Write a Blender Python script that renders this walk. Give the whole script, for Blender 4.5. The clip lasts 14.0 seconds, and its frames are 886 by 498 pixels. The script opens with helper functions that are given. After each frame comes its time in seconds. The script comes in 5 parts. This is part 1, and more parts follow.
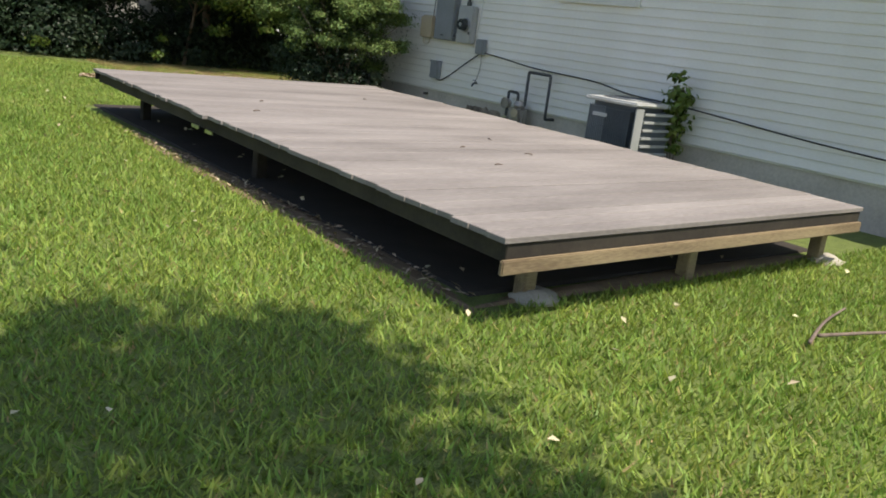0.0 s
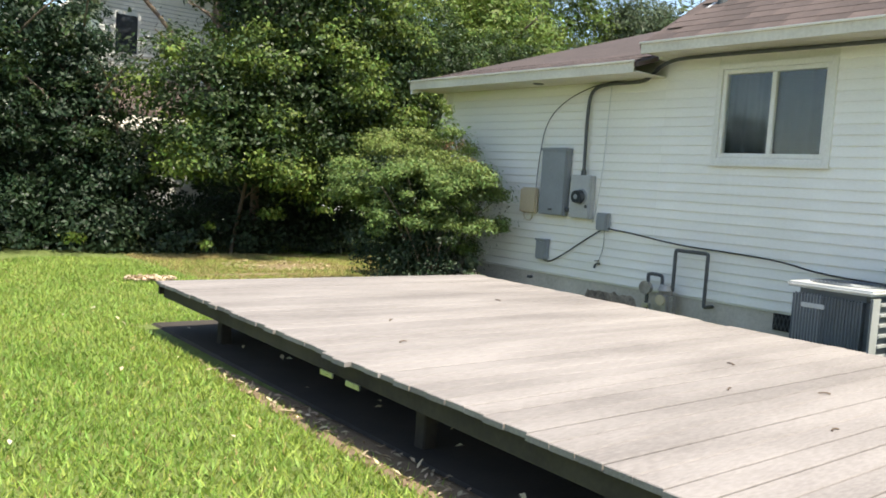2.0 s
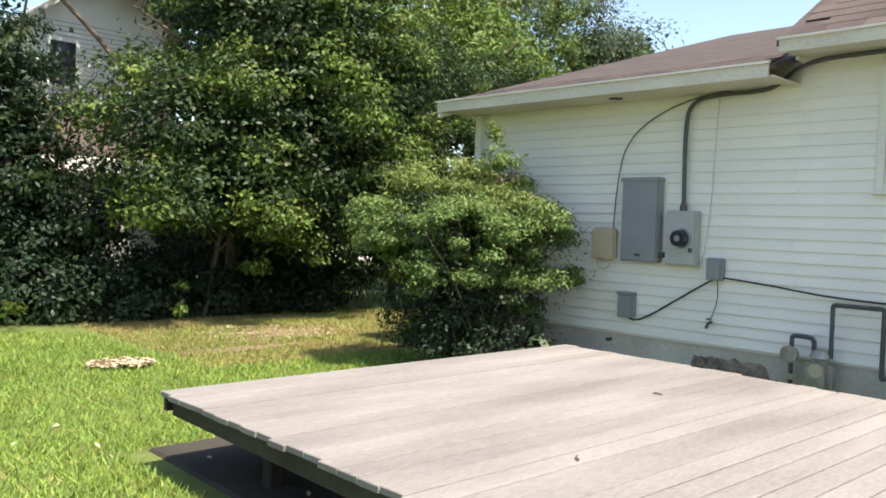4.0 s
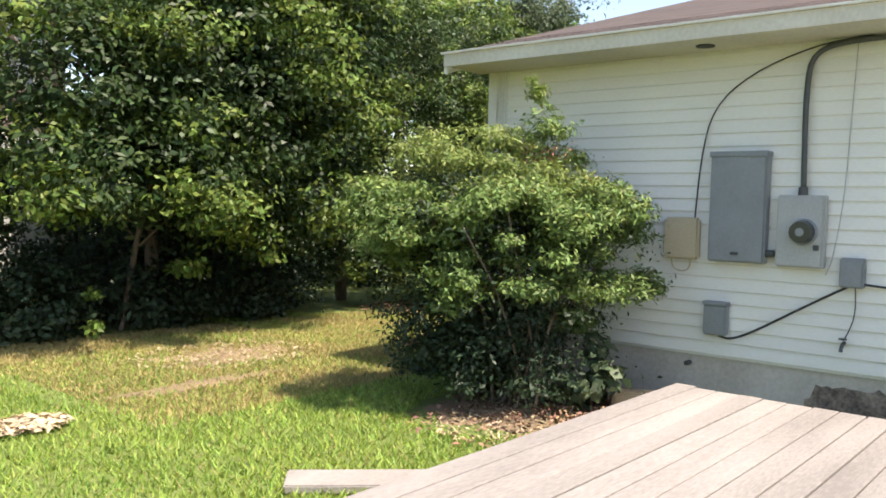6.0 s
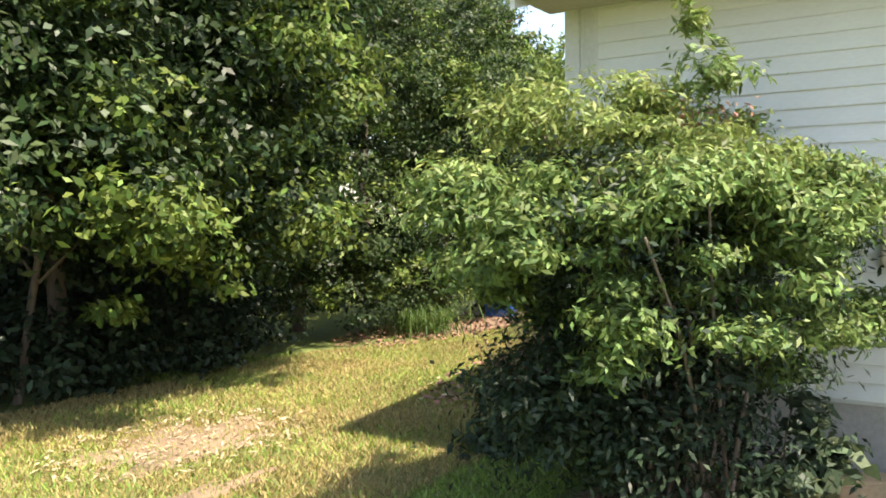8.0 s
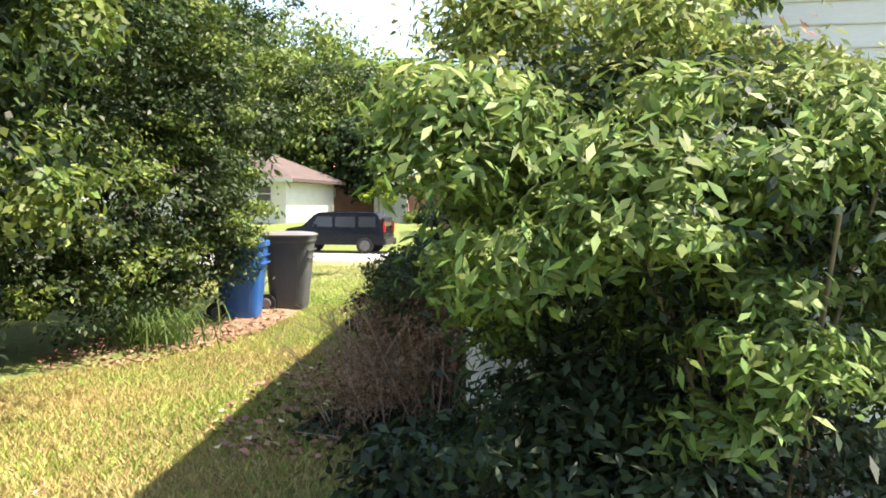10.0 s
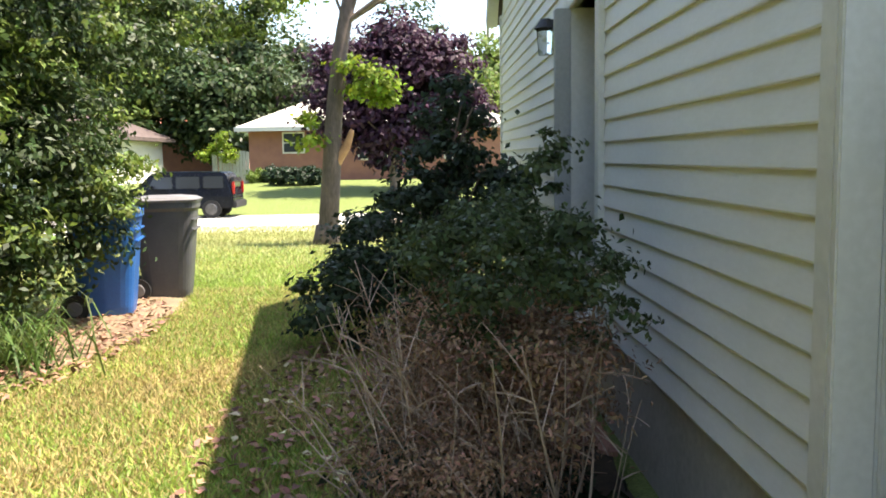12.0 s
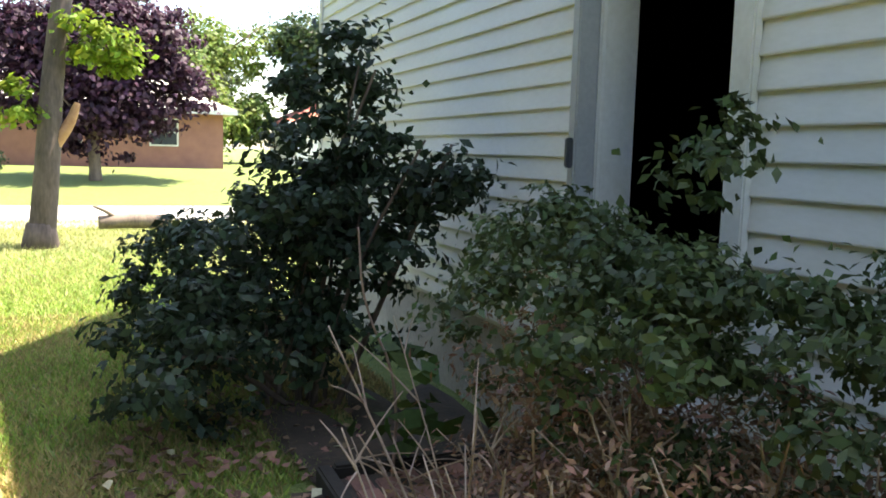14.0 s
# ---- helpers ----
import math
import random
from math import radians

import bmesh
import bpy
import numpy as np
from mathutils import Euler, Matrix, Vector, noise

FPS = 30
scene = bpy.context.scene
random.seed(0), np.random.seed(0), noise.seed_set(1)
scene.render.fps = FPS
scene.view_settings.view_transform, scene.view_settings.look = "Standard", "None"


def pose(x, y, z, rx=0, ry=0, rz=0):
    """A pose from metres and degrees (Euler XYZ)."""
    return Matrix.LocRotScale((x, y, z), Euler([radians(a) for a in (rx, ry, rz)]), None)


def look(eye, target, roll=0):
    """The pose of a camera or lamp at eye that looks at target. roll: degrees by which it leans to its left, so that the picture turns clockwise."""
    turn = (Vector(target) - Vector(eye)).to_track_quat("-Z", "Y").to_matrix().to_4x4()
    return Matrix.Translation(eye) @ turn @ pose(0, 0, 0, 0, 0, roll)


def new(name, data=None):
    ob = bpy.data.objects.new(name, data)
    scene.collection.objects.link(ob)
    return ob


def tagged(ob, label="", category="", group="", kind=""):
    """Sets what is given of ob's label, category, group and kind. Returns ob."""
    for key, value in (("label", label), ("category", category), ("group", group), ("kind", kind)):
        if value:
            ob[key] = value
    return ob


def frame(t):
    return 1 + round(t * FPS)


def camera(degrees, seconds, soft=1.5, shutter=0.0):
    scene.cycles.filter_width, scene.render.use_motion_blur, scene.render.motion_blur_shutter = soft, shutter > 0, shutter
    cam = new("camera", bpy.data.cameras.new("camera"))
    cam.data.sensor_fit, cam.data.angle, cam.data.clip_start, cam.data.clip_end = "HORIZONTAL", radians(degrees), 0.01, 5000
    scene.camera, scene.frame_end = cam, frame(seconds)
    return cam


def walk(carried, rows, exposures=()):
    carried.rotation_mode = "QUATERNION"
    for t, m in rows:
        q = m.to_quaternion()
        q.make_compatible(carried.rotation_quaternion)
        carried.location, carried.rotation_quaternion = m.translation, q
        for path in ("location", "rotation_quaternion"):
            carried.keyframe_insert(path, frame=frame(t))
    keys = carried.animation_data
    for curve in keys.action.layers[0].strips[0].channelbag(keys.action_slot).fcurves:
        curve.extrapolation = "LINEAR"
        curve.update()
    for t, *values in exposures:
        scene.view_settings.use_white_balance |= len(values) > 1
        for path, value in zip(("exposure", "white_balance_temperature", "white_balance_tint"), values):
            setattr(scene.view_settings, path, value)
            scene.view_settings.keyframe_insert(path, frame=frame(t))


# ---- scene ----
# ---- camera ----
cam = camera(56.0, 14.0, soft=1.8)
PATH = [
    (0.0, look((0.178, 0.587, 1.386), (1.437, 2.055, 0.874), 7.15)),
    (0.5, look((0.264, 1.164, 1.417), (1.314, 2.778, 0.879), 4.48)),
    (1.0, look((0.268, 1.879, 1.463), (1.295, 3.570, 1.168), 3.32)),
    (1.5, look((0.342, 2.469, 1.493), (1.503, 4.087, 1.318), 3.57)),
    (2.0, look((0.511, 3.150, 1.473), (1.766, 4.700, 1.322), 3.84)),
    (2.5, look((0.647, 3.753, 1.468), (1.970, 5.246, 1.332), 4.13)),
    (3.0, look((0.723, 4.524, 1.482), (2.051, 6.017, 1.393), 3.34)),
    (5.5, look((1.674, 7.428, 1.528), (3.165, 8.760, 1.471), 0.77)),
    (6.0, look((1.863, 8.173, 1.556), (3.405, 9.443, 1.456), 1.60)),
    (6.5, look((1.981, 8.856, 1.542), (3.564, 10.071, 1.411), 1.46)),
    (7.0, look((2.230, 9.521, 1.578), (3.843, 10.698, 1.463), -0.48)),
    (7.5, look((2.620, 9.950, 1.603), (4.248, 11.109, 1.519), -1.39)),
    (8.0, look((3.184, 10.621, 1.525), (4.863, 11.705, 1.440), -0.80)),
    (8.5, look((3.349, 11.048, 1.507), (5.120, 11.971, 1.394), -0.27)),
    (11.0, look((5.406, 13.108, 1.336), (7.395, 13.252, 1.19), -0.6)),
    (11.5, look((5.924, 13.453, 1.309), (7.912, 13.54, 1.102), -1.0)),
    (12.0, look((6.47, 13.787, 1.356), (8.458, 13.75, 1.138), -1.0)),
    (12.5, look((6.966, 14.112, 1.362), (8.961, 14.088, 1.215), -1.2)),
    (13.0, look((7.561, 14.382, 1.337), (9.549, 14.241, 1.168), -0.3)),
    (13.5, look((8.061, 14.589, 1.318), (10.019, 14.242, 1.107), -0.2)),
    (14.0, look((8.592, 14.739, 1.312), (10.434, 13.992, 1.085), 1.6)),
]
walk(cam, PATH, [(0.0, 0.3, 6950, 12), (0.6, 0.72, 6900, 10), (1.5, 0.98, 6900, 9), (3.0, 1.0, 6900, 9), (5.5, 1.15, 7100, 13), (7.5, 1.45, 7250, 14), (8.5, 1.6, 7250, 14), (11.0, 1.9, 7250, 16), (12.5, 1.85, 7200, 13), (14.0, 2.25, 7200, 13)])

# ---- sky, sun ----
SUN_EL = radians(64.5)
SUN_AZ = radians(-88)   # where the sun stands, as an angle from +x
world = bpy.data.worlds.new("sky")
scene.world = world
world.use_nodes = True
wn = world.node_tree
sky = wn.nodes.new("ShaderNodeTexSky")
sky.sky_type = 'NISHITA'
sky.sun_disc = False
sky.sun_elevation = SUN_EL
sky.sun_rotation = math.pi / 2 - SUN_AZ
wn.nodes["Background"].inputs["Strength"].default_value = 0.15
wn.links.new(sky.outputs[0], wn.nodes["Background"].inputs["Color"])
sun_data = bpy.data.lights.new("sun", 'SUN')
sun_data.energy = 4.6
sun_data.angle = radians(0.55)
sun_data.color = (1.0, 0.95, 0.86)
sun = new("sun", sun_data)
sun_from = Vector((math.cos(SUN_EL) * math.cos(SUN_AZ), math.cos(SUN_EL) * math.sin(SUN_AZ), math.sin(SUN_EL)))
sun.matrix_world = look(sun_from * 40, (0, 0, 0))

# ---- materials ----
def material(name, base, rough=0.6, dark=None, scale=6.0, fine=60.0, bump=0.2, metal=0.0, vary=0.0, islands=False, translucent=0.0, coords='Object', stretch=(1, 1, 1), spec=0.5):
    """Two scales of noise mix base and dark; the finer one also gives relief. vary: tint by object or island."""
    m = bpy.data.materials.new(name)
    m.use_nodes = True
    n, l = m.node_tree.nodes, m.node_tree.links
    bsdf = n["Principled BSDF"]
    bsdf.inputs["Metallic"].default_value = metal
    bsdf.inputs["Specular IOR Level"].default_value = spec
    dark = dark or tuple(c * 0.72 for c in base)
    tc = n.new("ShaderNodeTexCoord")
    mp = n.new("ShaderNodeMapping")
    mp.inputs["Scale"].default_value = stretch
    l.new(n.new("ShaderNodeNewGeometry").outputs["Position"] if coords == 'World' else tc.outputs[coords], mp.inputs[0])
    big, small = n.new("ShaderNodeTexNoise"), n.new("ShaderNodeTexNoise")
    big.inputs["Scale"].default_value, small.inputs["Scale"].default_value = scale, fine
    big.inputs["Detail"].default_value, small.inputs["Detail"].default_value = 4, 3
    l.new(mp.outputs[0], big.inputs["Vector"])
    l.new(mp.outputs[0], small.inputs["Vector"])
    mixn = n.new("ShaderNodeMix")
    mixn.inputs[0].default_value = 0.4
    l.new(big.outputs["Fac"], mixn.inputs[2])
    l.new(small.outputs["Fac"], mixn.inputs[3])
    ramp = n.new("ShaderNodeValToRGB")
    ramp.color_ramp.elements[0].position, ramp.color_ramp.elements[1].position = 0.36, 0.64
    ramp.color_ramp.elements[0].color, ramp.color_ramp.elements[1].color = (*dark, 1), (*base, 1)
    l.new(mixn.outputs[0], ramp.inputs[0])
    colour = ramp.outputs[0]
    if vary:
        hsv = n.new("ShaderNodeHueSaturation")
        src = n.new("ShaderNodeNewGeometry").outputs["Random Per Island"] if islands else n.new("ShaderNodeObjectInfo").outputs["Random"]
        val = n.new("ShaderNodeMapRange")
        val.inputs[3].default_value, val.inputs[4].default_value = 1 - vary, 1 + vary
        l.new(src, val.inputs[0])
        l.new(val.outputs[0], hsv.inputs["Value"])
        if islands:
            hue = n.new("ShaderNodeMapRange")
            hue.inputs[3].default_value, hue.inputs[4].default_value = 0.5 - vary * 0.07, 0.5 + vary * 0.05
            mul = n.new("ShaderNodeMath")
            mul.operation = 'MULTIPLY'
            mul.inputs[1].default_value = 7.31
            fr = n.new("ShaderNodeMath")
            fr.operation = 'FRACT'
            l.new(src, mul.inputs[0])
            l.new(mul.outputs[0], fr.inputs[0])
            l.new(fr.outputs[0], hue.inputs[0])
            l.new(hue.outputs[0], hsv.inputs["Hue"])
        l.new(colour, hsv.inputs["Color"])
        colour = hsv.outputs[0]
    l.new(colour, bsdf.inputs["Base Color"])
    rr = n.new("ShaderNodeMapRange")
    rr.inputs[3].default_value, rr.inputs[4].default_value = max(0.02, rough - 0.1), min(1.0, rough + 0.1)
    l.new(small.outputs["Fac"], rr.inputs[0])
    l.new(rr.outputs[0], bsdf.inputs["Roughness"])
    if bump:
        b = n.new("ShaderNodeBump")
        b.inputs["Strength"].default_value = bump
        b.inputs["Distance"].default_value = 0.01
        l.new(mixn.outputs[0], b.inputs["Height"])
        l.new(b.outputs[0], bsdf.inputs["Normal"])
    if translucent:
        tr = n.new("ShaderNodeBsdfTranslucent")
        l.new(colour, tr.inputs["Color"])
        ms = n.new("ShaderNodeMixShader")
        ms.inputs[0].default_value = translucent
        l.new(bsdf.outputs[0], ms.inputs[1])
        l.new(tr.outputs[0], ms.inputs[2])
        l.new(ms.outputs[0], n["Material Output"].inputs["Surface"])
    return m


def leaf_material(name, base, vary=0.45, rough=0.55, translucent=0.3):
    return material(name, base, max(rough, 0.48), tuple(c * 0.6 for c in base), 1.2, 40, 0, vary=vary, islands=True, translucent=translucent, spec=0.3)


SIDING = material("white_siding", (0.77, 0.76, 0.71), 0.5, (0.69, 0.68, 0.62), 1.3, 25, 0.05, vary=0.03, stretch=(1, 1, 3))
TRIM = material("white_trim", (0.74, 0.73, 0.68), 0.45, (0.62, 0.61, 0.55), 2, 40, 0.05)
SOFFIT = material("soffit_paint", (0.66, 0.62, 0.53), 0.6, (0.5, 0.46, 0.38), 1.5, 30, 0.1)
FOUND = material("foundation_paint", (0.56, 0.51, 0.44), 0.85, (0.4, 0.36, 0.3), 2.2, 35, 0.5)
SHINGLE = material("roof_shingle", (0.108, 0.079, 0.069), 0.95, (0.06, 0.044, 0.04), 3, 90, 0.6, vary=0.25)
DECK = material("weathered_deck_board", (0.29, 0.262, 0.243), 0.88, (0.18, 0.16, 0.147), 1.1, 34, 0.6, vary=0.09, coords='World', stretch=(0.6, 2.4, 2.2))
# Wood colour darkened to carry the shade under the deck boards.
DECKDARK = material("shade_dark_wood", (0.05, 0.042, 0.03), 0.9, (0.025, 0.02, 0.015), 2.5, 30, 0.4, vary=0.2)
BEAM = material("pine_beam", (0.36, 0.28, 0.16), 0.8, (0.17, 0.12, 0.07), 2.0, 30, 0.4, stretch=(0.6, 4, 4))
CONCRETE = material("concrete", (0.5, 0.46, 0.38), 0.9, (0.36, 0.33, 0.27), 5, 60, 0.6)
ROADM = material("pale_road", (0.46, 0.44, 0.40), 0.9, (0.36, 0.34, 0.31), 0.6, 30, 0.3)
GREYBOX = material("grey_enclosure", (0.235, 0.255, 0.27), 0.5, (0.19, 0.205, 0.215), 3, 50, 0.05)
LIGHTBOX = material("pale_grey_enclosure", (0.42, 0.43, 0.42), 0.5, (0.33, 0.34, 0.33), 3, 50, 0.05)
BEIGEBOX = material("beige_plastic", (0.5, 0.43, 0.3), 0.5, (0.42, 0.35, 0.24), 3, 50, 0.05)
DARKPIPE = material("dark_painted_pipe", (0.07, 0.075, 0.08), 0.5, (0.045, 0.05, 0.05), 8, 60, 0.1)
CABLE = material("black_cable", (0.03, 0.03, 0.032), 0.6, (0.02, 0.02, 0.02), 8, 60, 0)
GASMETAL = material("gas_meter_metal", (0.42, 0.4, 0.36), 0.45, (0.24, 0.22, 0.2), 9, 60, 0.2, metal=0.5)
ACMETAL = material("condenser_panel", (0.12, 0.14, 0.155), 0.45, (0.085, 0.1, 0.11), 3, 40, 0.05, metal=0.2)
ACTOP = material("condenser_top", (0.55, 0.56, 0.55), 0.5, (0.42, 0.42, 0.4), 4, 40, 0.05)
# Black colour stands in for unlit space indoors and behind the vent.
BLACK = material("unlit_black", (0.012, 0.012, 0.013), 0.8, (0.008, 0.008, 0.008), 3, 30, 0)
SCREEN = material("insect_screen", (0.085, 0.09, 0.09), 0.8, (0.06, 0.065, 0.065), 3, 300, 0.1)
CURTAIN = material("grey_curtain", (0.15, 0.15, 0.15), 0.9, (0.09, 0.09, 0.09), 3, 60, 0.1)
SOIL = material("bare_soil", (0.27, 0.19, 0.115), 0.95, (0.15, 0.105, 0.065), 2.5, 45, 0.8)
BARK = material("bark", (0.2, 0.15, 0.11), 0.9, (0.09, 0.065, 0.05), 5, 40, 0.8, stretch=(1, 1, 0.25))
PALEBARK = material("pale_bark", (0.25, 0.19, 0.145), 0.9, (0.12, 0.09, 0.07), 4, 30, 0.8, stretch=(1, 1, 0.3))
SPLINTER = material("torn_wood", (0.5, 0.27, 0.13), 0.8, (0.35, 0.17, 0.08), 6, 50, 0.6)
BLUEBIN = material("blue_bin_plastic", (0.02, 0.13, 0.42), 0.4, (0.015, 0.09, 0.31), 3, 60, 0.08)
GREYBIN = material("grey_bin_plastic", (0.085, 0.085, 0.09), 0.5, (0.06, 0.06, 0.065), 3, 60, 0.08)
GREYLID = material("grey_lid_plastic", (0.19, 0.185, 0.19), 0.55, (0.14, 0.135, 0.14), 3, 60, 0.08)
BRICK = material("red_paver", (0.33, 0.16, 0.11), 0.9, (0.2, 0.1, 0.075), 5, 50, 0.5, vary=0.25)
FARBRICK = material("far_brick", (0.34, 0.16, 0.115), 0.9, (0.26, 0.12, 0.09), 2, 30, 0.2)
FARROOF = material("pale_roof", (0.58, 0.54, 0.47), 0.85, (0.46, 0.43, 0.37), 2, 20, 0.3)
REDROOF = material("red_roof", (0.5, 0.17, 0.11), 0.85, (0.38, 0.12, 0.08), 2, 20, 0.3)
CARPAINT = material("black_car_paint", (0.006, 0.009, 0.018), 0.25, (0.008, 0.009, 0.012), 2, 20, 0, spec=0.25)
TYRE = material("tyre_rubber", (0.02, 0.02, 0.02), 0.85, (0.014, 0.014, 0.014), 8, 60, 0.2)
RIM = material("wheel_metal", (0.16, 0.16, 0.17), 0.35, (0.1, 0.1, 0.1), 8, 60, 0, metal=0.8)
REDLAMP = material("red_lamp_plastic", (0.4, 0.02, 0.02), 0.25, (0.3, 0.015, 0.015), 5, 50, 0)
CHROME = material("bright_metal", (0.6, 0.6, 0.58), 0.3, (0.5, 0.5, 0.48), 8, 60, 0, metal=0.9)
TAN = material("tan_stone", (0.5, 0.38, 0.24), 0.9, (0.36, 0.26, 0.16), 6, 50, 0.5)
LITTER = material("dry_leaf", (0.30, 0.17, 0.10), 0.8, (0.16, 0.09, 0.06), 5, 50, 0, vary=0.5, islands=True)
STRAW = material("pale_chips", (0.55, 0.45, 0.30), 0.9, (0.36, 0.27, 0.17), 5, 50, 0, vary=0.35, islands=True)
WEEDSEED = material("scattered_pale_leaf", (0.6, 0.55, 0.36), 0.8, (0.42, 0.36, 0.2), 5, 50, 0, vary=0.3, islands=True)
GRASS = material("lawn_grass", (0.31, 0.41, 0.085), 0.6, (0.19, 0.31, 0.05), 0.8, 20, 0, vary=0.42, islands=True, translucent=0.38)
DRYGRASS = material("dry_grass", (0.46, 0.37, 0.15), 0.7, (0.32, 0.27, 0.1), 0.8, 20, 0, vary=0.4, islands=True, translucent=0.3)
BLEACHED = material("sun_bleached_grass", (0.45, 0.41, 0.17), 0.6, (0.26, 0.31, 0.08), 0.8, 20, 0, vary=0.35, islands=True, translucent=0.3)
HEDGELEAF = leaf_material("dark_hedge_leaf", (0.03, 0.06, 0.028), rough=0.35)
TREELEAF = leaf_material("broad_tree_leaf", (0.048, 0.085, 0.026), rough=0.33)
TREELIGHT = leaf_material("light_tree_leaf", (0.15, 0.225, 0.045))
GREYLEAF = leaf_material("grey_green_leaf", (0.1, 0.14, 0.075))
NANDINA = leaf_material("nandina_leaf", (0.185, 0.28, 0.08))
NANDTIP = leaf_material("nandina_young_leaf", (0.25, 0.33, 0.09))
NANDRED = leaf_material("nandina_red_leaf", (0.42, 0.22, 0.13))
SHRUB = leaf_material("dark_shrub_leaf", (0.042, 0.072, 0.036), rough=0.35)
BOXLEAF = leaf_material("box_leaf", (0.085, 0.125, 0.045), rough=0.4)
DEADTWIG = material("dead_twig", (0.5, 0.38, 0.29), 0.9, (0.25, 0.17, 0.12), 6, 40, 0.3, vary=0.3, islands=True)
DEADLEAF = leaf_material("brown_dead_leaf", (0.34, 0.205, 0.115), translucent=0.15)
PURPLE = leaf_material("purple_plum_leaf", (0.055, 0.022, 0.042))
LIME = leaf_material("lime_leaf", (0.2, 0.3, 0.03), translucent=0.45)
STRAP = leaf_material("strap_leaf", (0.08, 0.14, 0.03))

gl = bpy.data.materials.new("window_glass")
gl.use_nodes = True
gb = gl.node_tree.nodes["Principled BSDF"]
gb.inputs["Transmission Weight"].default_value = 1.0
gb.inputs["Roughness"].default_value = 0.02
gb.inputs["IOR"].default_value = 1.45
gb.inputs["Base Color"].default_value = (0.75, 0.8, 0.8, 1)
GLASS = gl
dg = bpy.data.materials.new("dark_glass")
dg.use_nodes = True
db = dg.node_tree.nodes["Principled BSDF"]
db.inputs["Base Color"].default_value = (0.03, 0.035, 0.04, 1)
db.inputs["Roughness"].default_value = 0.08
DARKGLASS = dg


def ground_material():
    """Soil and thatch under the grass: green-brown lawn, bare tan patches by noise."""
    m = bpy.data.materials.new("lawn_ground")
    m.use_nodes = True
    n, l = m.node_tree.nodes, m.node_tree.links
    bsdf = n["Principled BSDF"]
    bsdf.inputs["Roughness"].default_value = 0.95
    tc = n.new("ShaderNodeTexCoord")
    a, b, c = n.new("ShaderNodeTexNoise"), n.new("ShaderNodeTexNoise"), n.new("ShaderNodeTexNoise")
    for node, s, d in ((a, 0.45, 3), (b, 9, 4), (c, 70, 3)):
        node.inputs["Scale"].default_value, node.inputs["Detail"].default_value = s, d
        l.new(tc.outputs["Object"], node.inputs["Vector"])
    r1, r2 = n.new("ShaderNodeValToRGB"), n.new("ShaderNodeValToRGB")
    r1.color_ramp.elements[0].color, r1.color_ramp.elements[1].color = (0.085, 0.145, 0.024, 1), (0.165, 0.24, 0.045, 1)
    r2.color_ramp.elements[0].color, r2.color_ramp.elements[1].color = (0.09, 0.11, 0.03, 1), (0.25, 0.25, 0.08, 1)
    for r in (r1, r2):
        r.color_ramp.elements[0].position, r.color_ramp.elements[1].position = 0.35, 0.68
    l.new(b.outputs["Fac"], r1.inputs[0])
    l.new(c.outputs["Fac"], r2.inputs[0])
    mx = n.new("ShaderNodeMix")
    mx.data_type = 'RGBA'
    mx.inputs[0].default_value = 0.45
    l.new(r1.outputs[0], mx.inputs[6])
    l.new(r2.outputs[0], mx.inputs[7])
    l.new(mx.outputs[2], bsdf.inputs["Base Color"])
    bp = n.new("ShaderNodeBump")
    bp.inputs["Strength"].default_value = 0.8
    bp.inputs["Distance"].default_value = 0.03
    l.new(c.outputs["Fac"], bp.inputs["Height"])
    l.new(bp.outputs[0], bsdf.inputs["Normal"])
    return m


LAWN = ground_material()


# ---- mesh helpers ----
def link_mesh(name, verts, faces, mat, parent=None, label="", smooth=False):
    me = bpy.data.meshes.new(name)
    me.from_pydata(verts, [], faces)
    me.materials.append(mat)
    if smooth:
        me.polygons.foreach_set("use_smooth", [True] * len(me.polygons))
    ob = new(name, me)
    if parent is not None:
        ob.parent = parent
    if label:
        tagged(ob, label)
    return ob


def big_mesh(name, co, per, mat, parent=None, label=""):
    """co: an array of corners, per: corners of each face (all faces apart)."""
    nv = len(co)
    nf = nv // per
    me = bpy.data.meshes.new(name)
    me.vertices.add(nv)
    me.vertices.foreach_set("co", np.asarray(co, np.float32).ravel())
    me.loops.add(nv)
    me.loops.foreach_set("vertex_index", np.arange(nv, dtype=np.int32))
    me.polygons.add(nf)
    me.polygons.foreach_set("loop_start", np.arange(0, nv, per, dtype=np.int32))
    me.update(calc_edges=True)
    me.materials.append(mat)
    ob = new(name, me)
    if parent is not None:
        ob.parent = parent
    if label:
        tagged(ob, label)
    return ob


def part(name, bm, mat, parent=None, label="", smooth=False):
    me = bpy.data.meshes.new(name)
    bm.normal_update()
    bm.to_mesh(me)
    bm.free()
    me.materials.append(mat)
    if smooth:
        for p in me.polygons:
            p.use_smooth = True
    ob = new(name, me)
    if parent is not None:
        ob.parent = parent
    if label:
        tagged(ob, label)
    return ob


def base(name, label, category, at=(0, 0, 0), turn=0, group="", kind=""):
    ob = new(name)
    ob.matrix_world = pose(*at, 0, 0, turn)
    return tagged(ob, label, category, group, kind)


def add_box(bm, lo, hi, bevel=0.0):
    c = [(a + b) / 2 for a, b in zip(lo, hi)]
    s = [abs(b - a) for a, b in zip(lo, hi)]
    r = bmesh.ops.create_cube(bm, size=1, matrix=Matrix.Translation(c) @ Matrix.Diagonal((*s, 1)))
    if bevel:
        edges = list({e for v in r["verts"] for e in v.link_edges})
        bmesh.ops.bevel(bm, geom=edges, offset=bevel, segments=2, affect='EDGES')
    return bm


def box(lo, hi, bevel=0.0):
    return add_box(bmesh.new(), lo, hi, bevel)


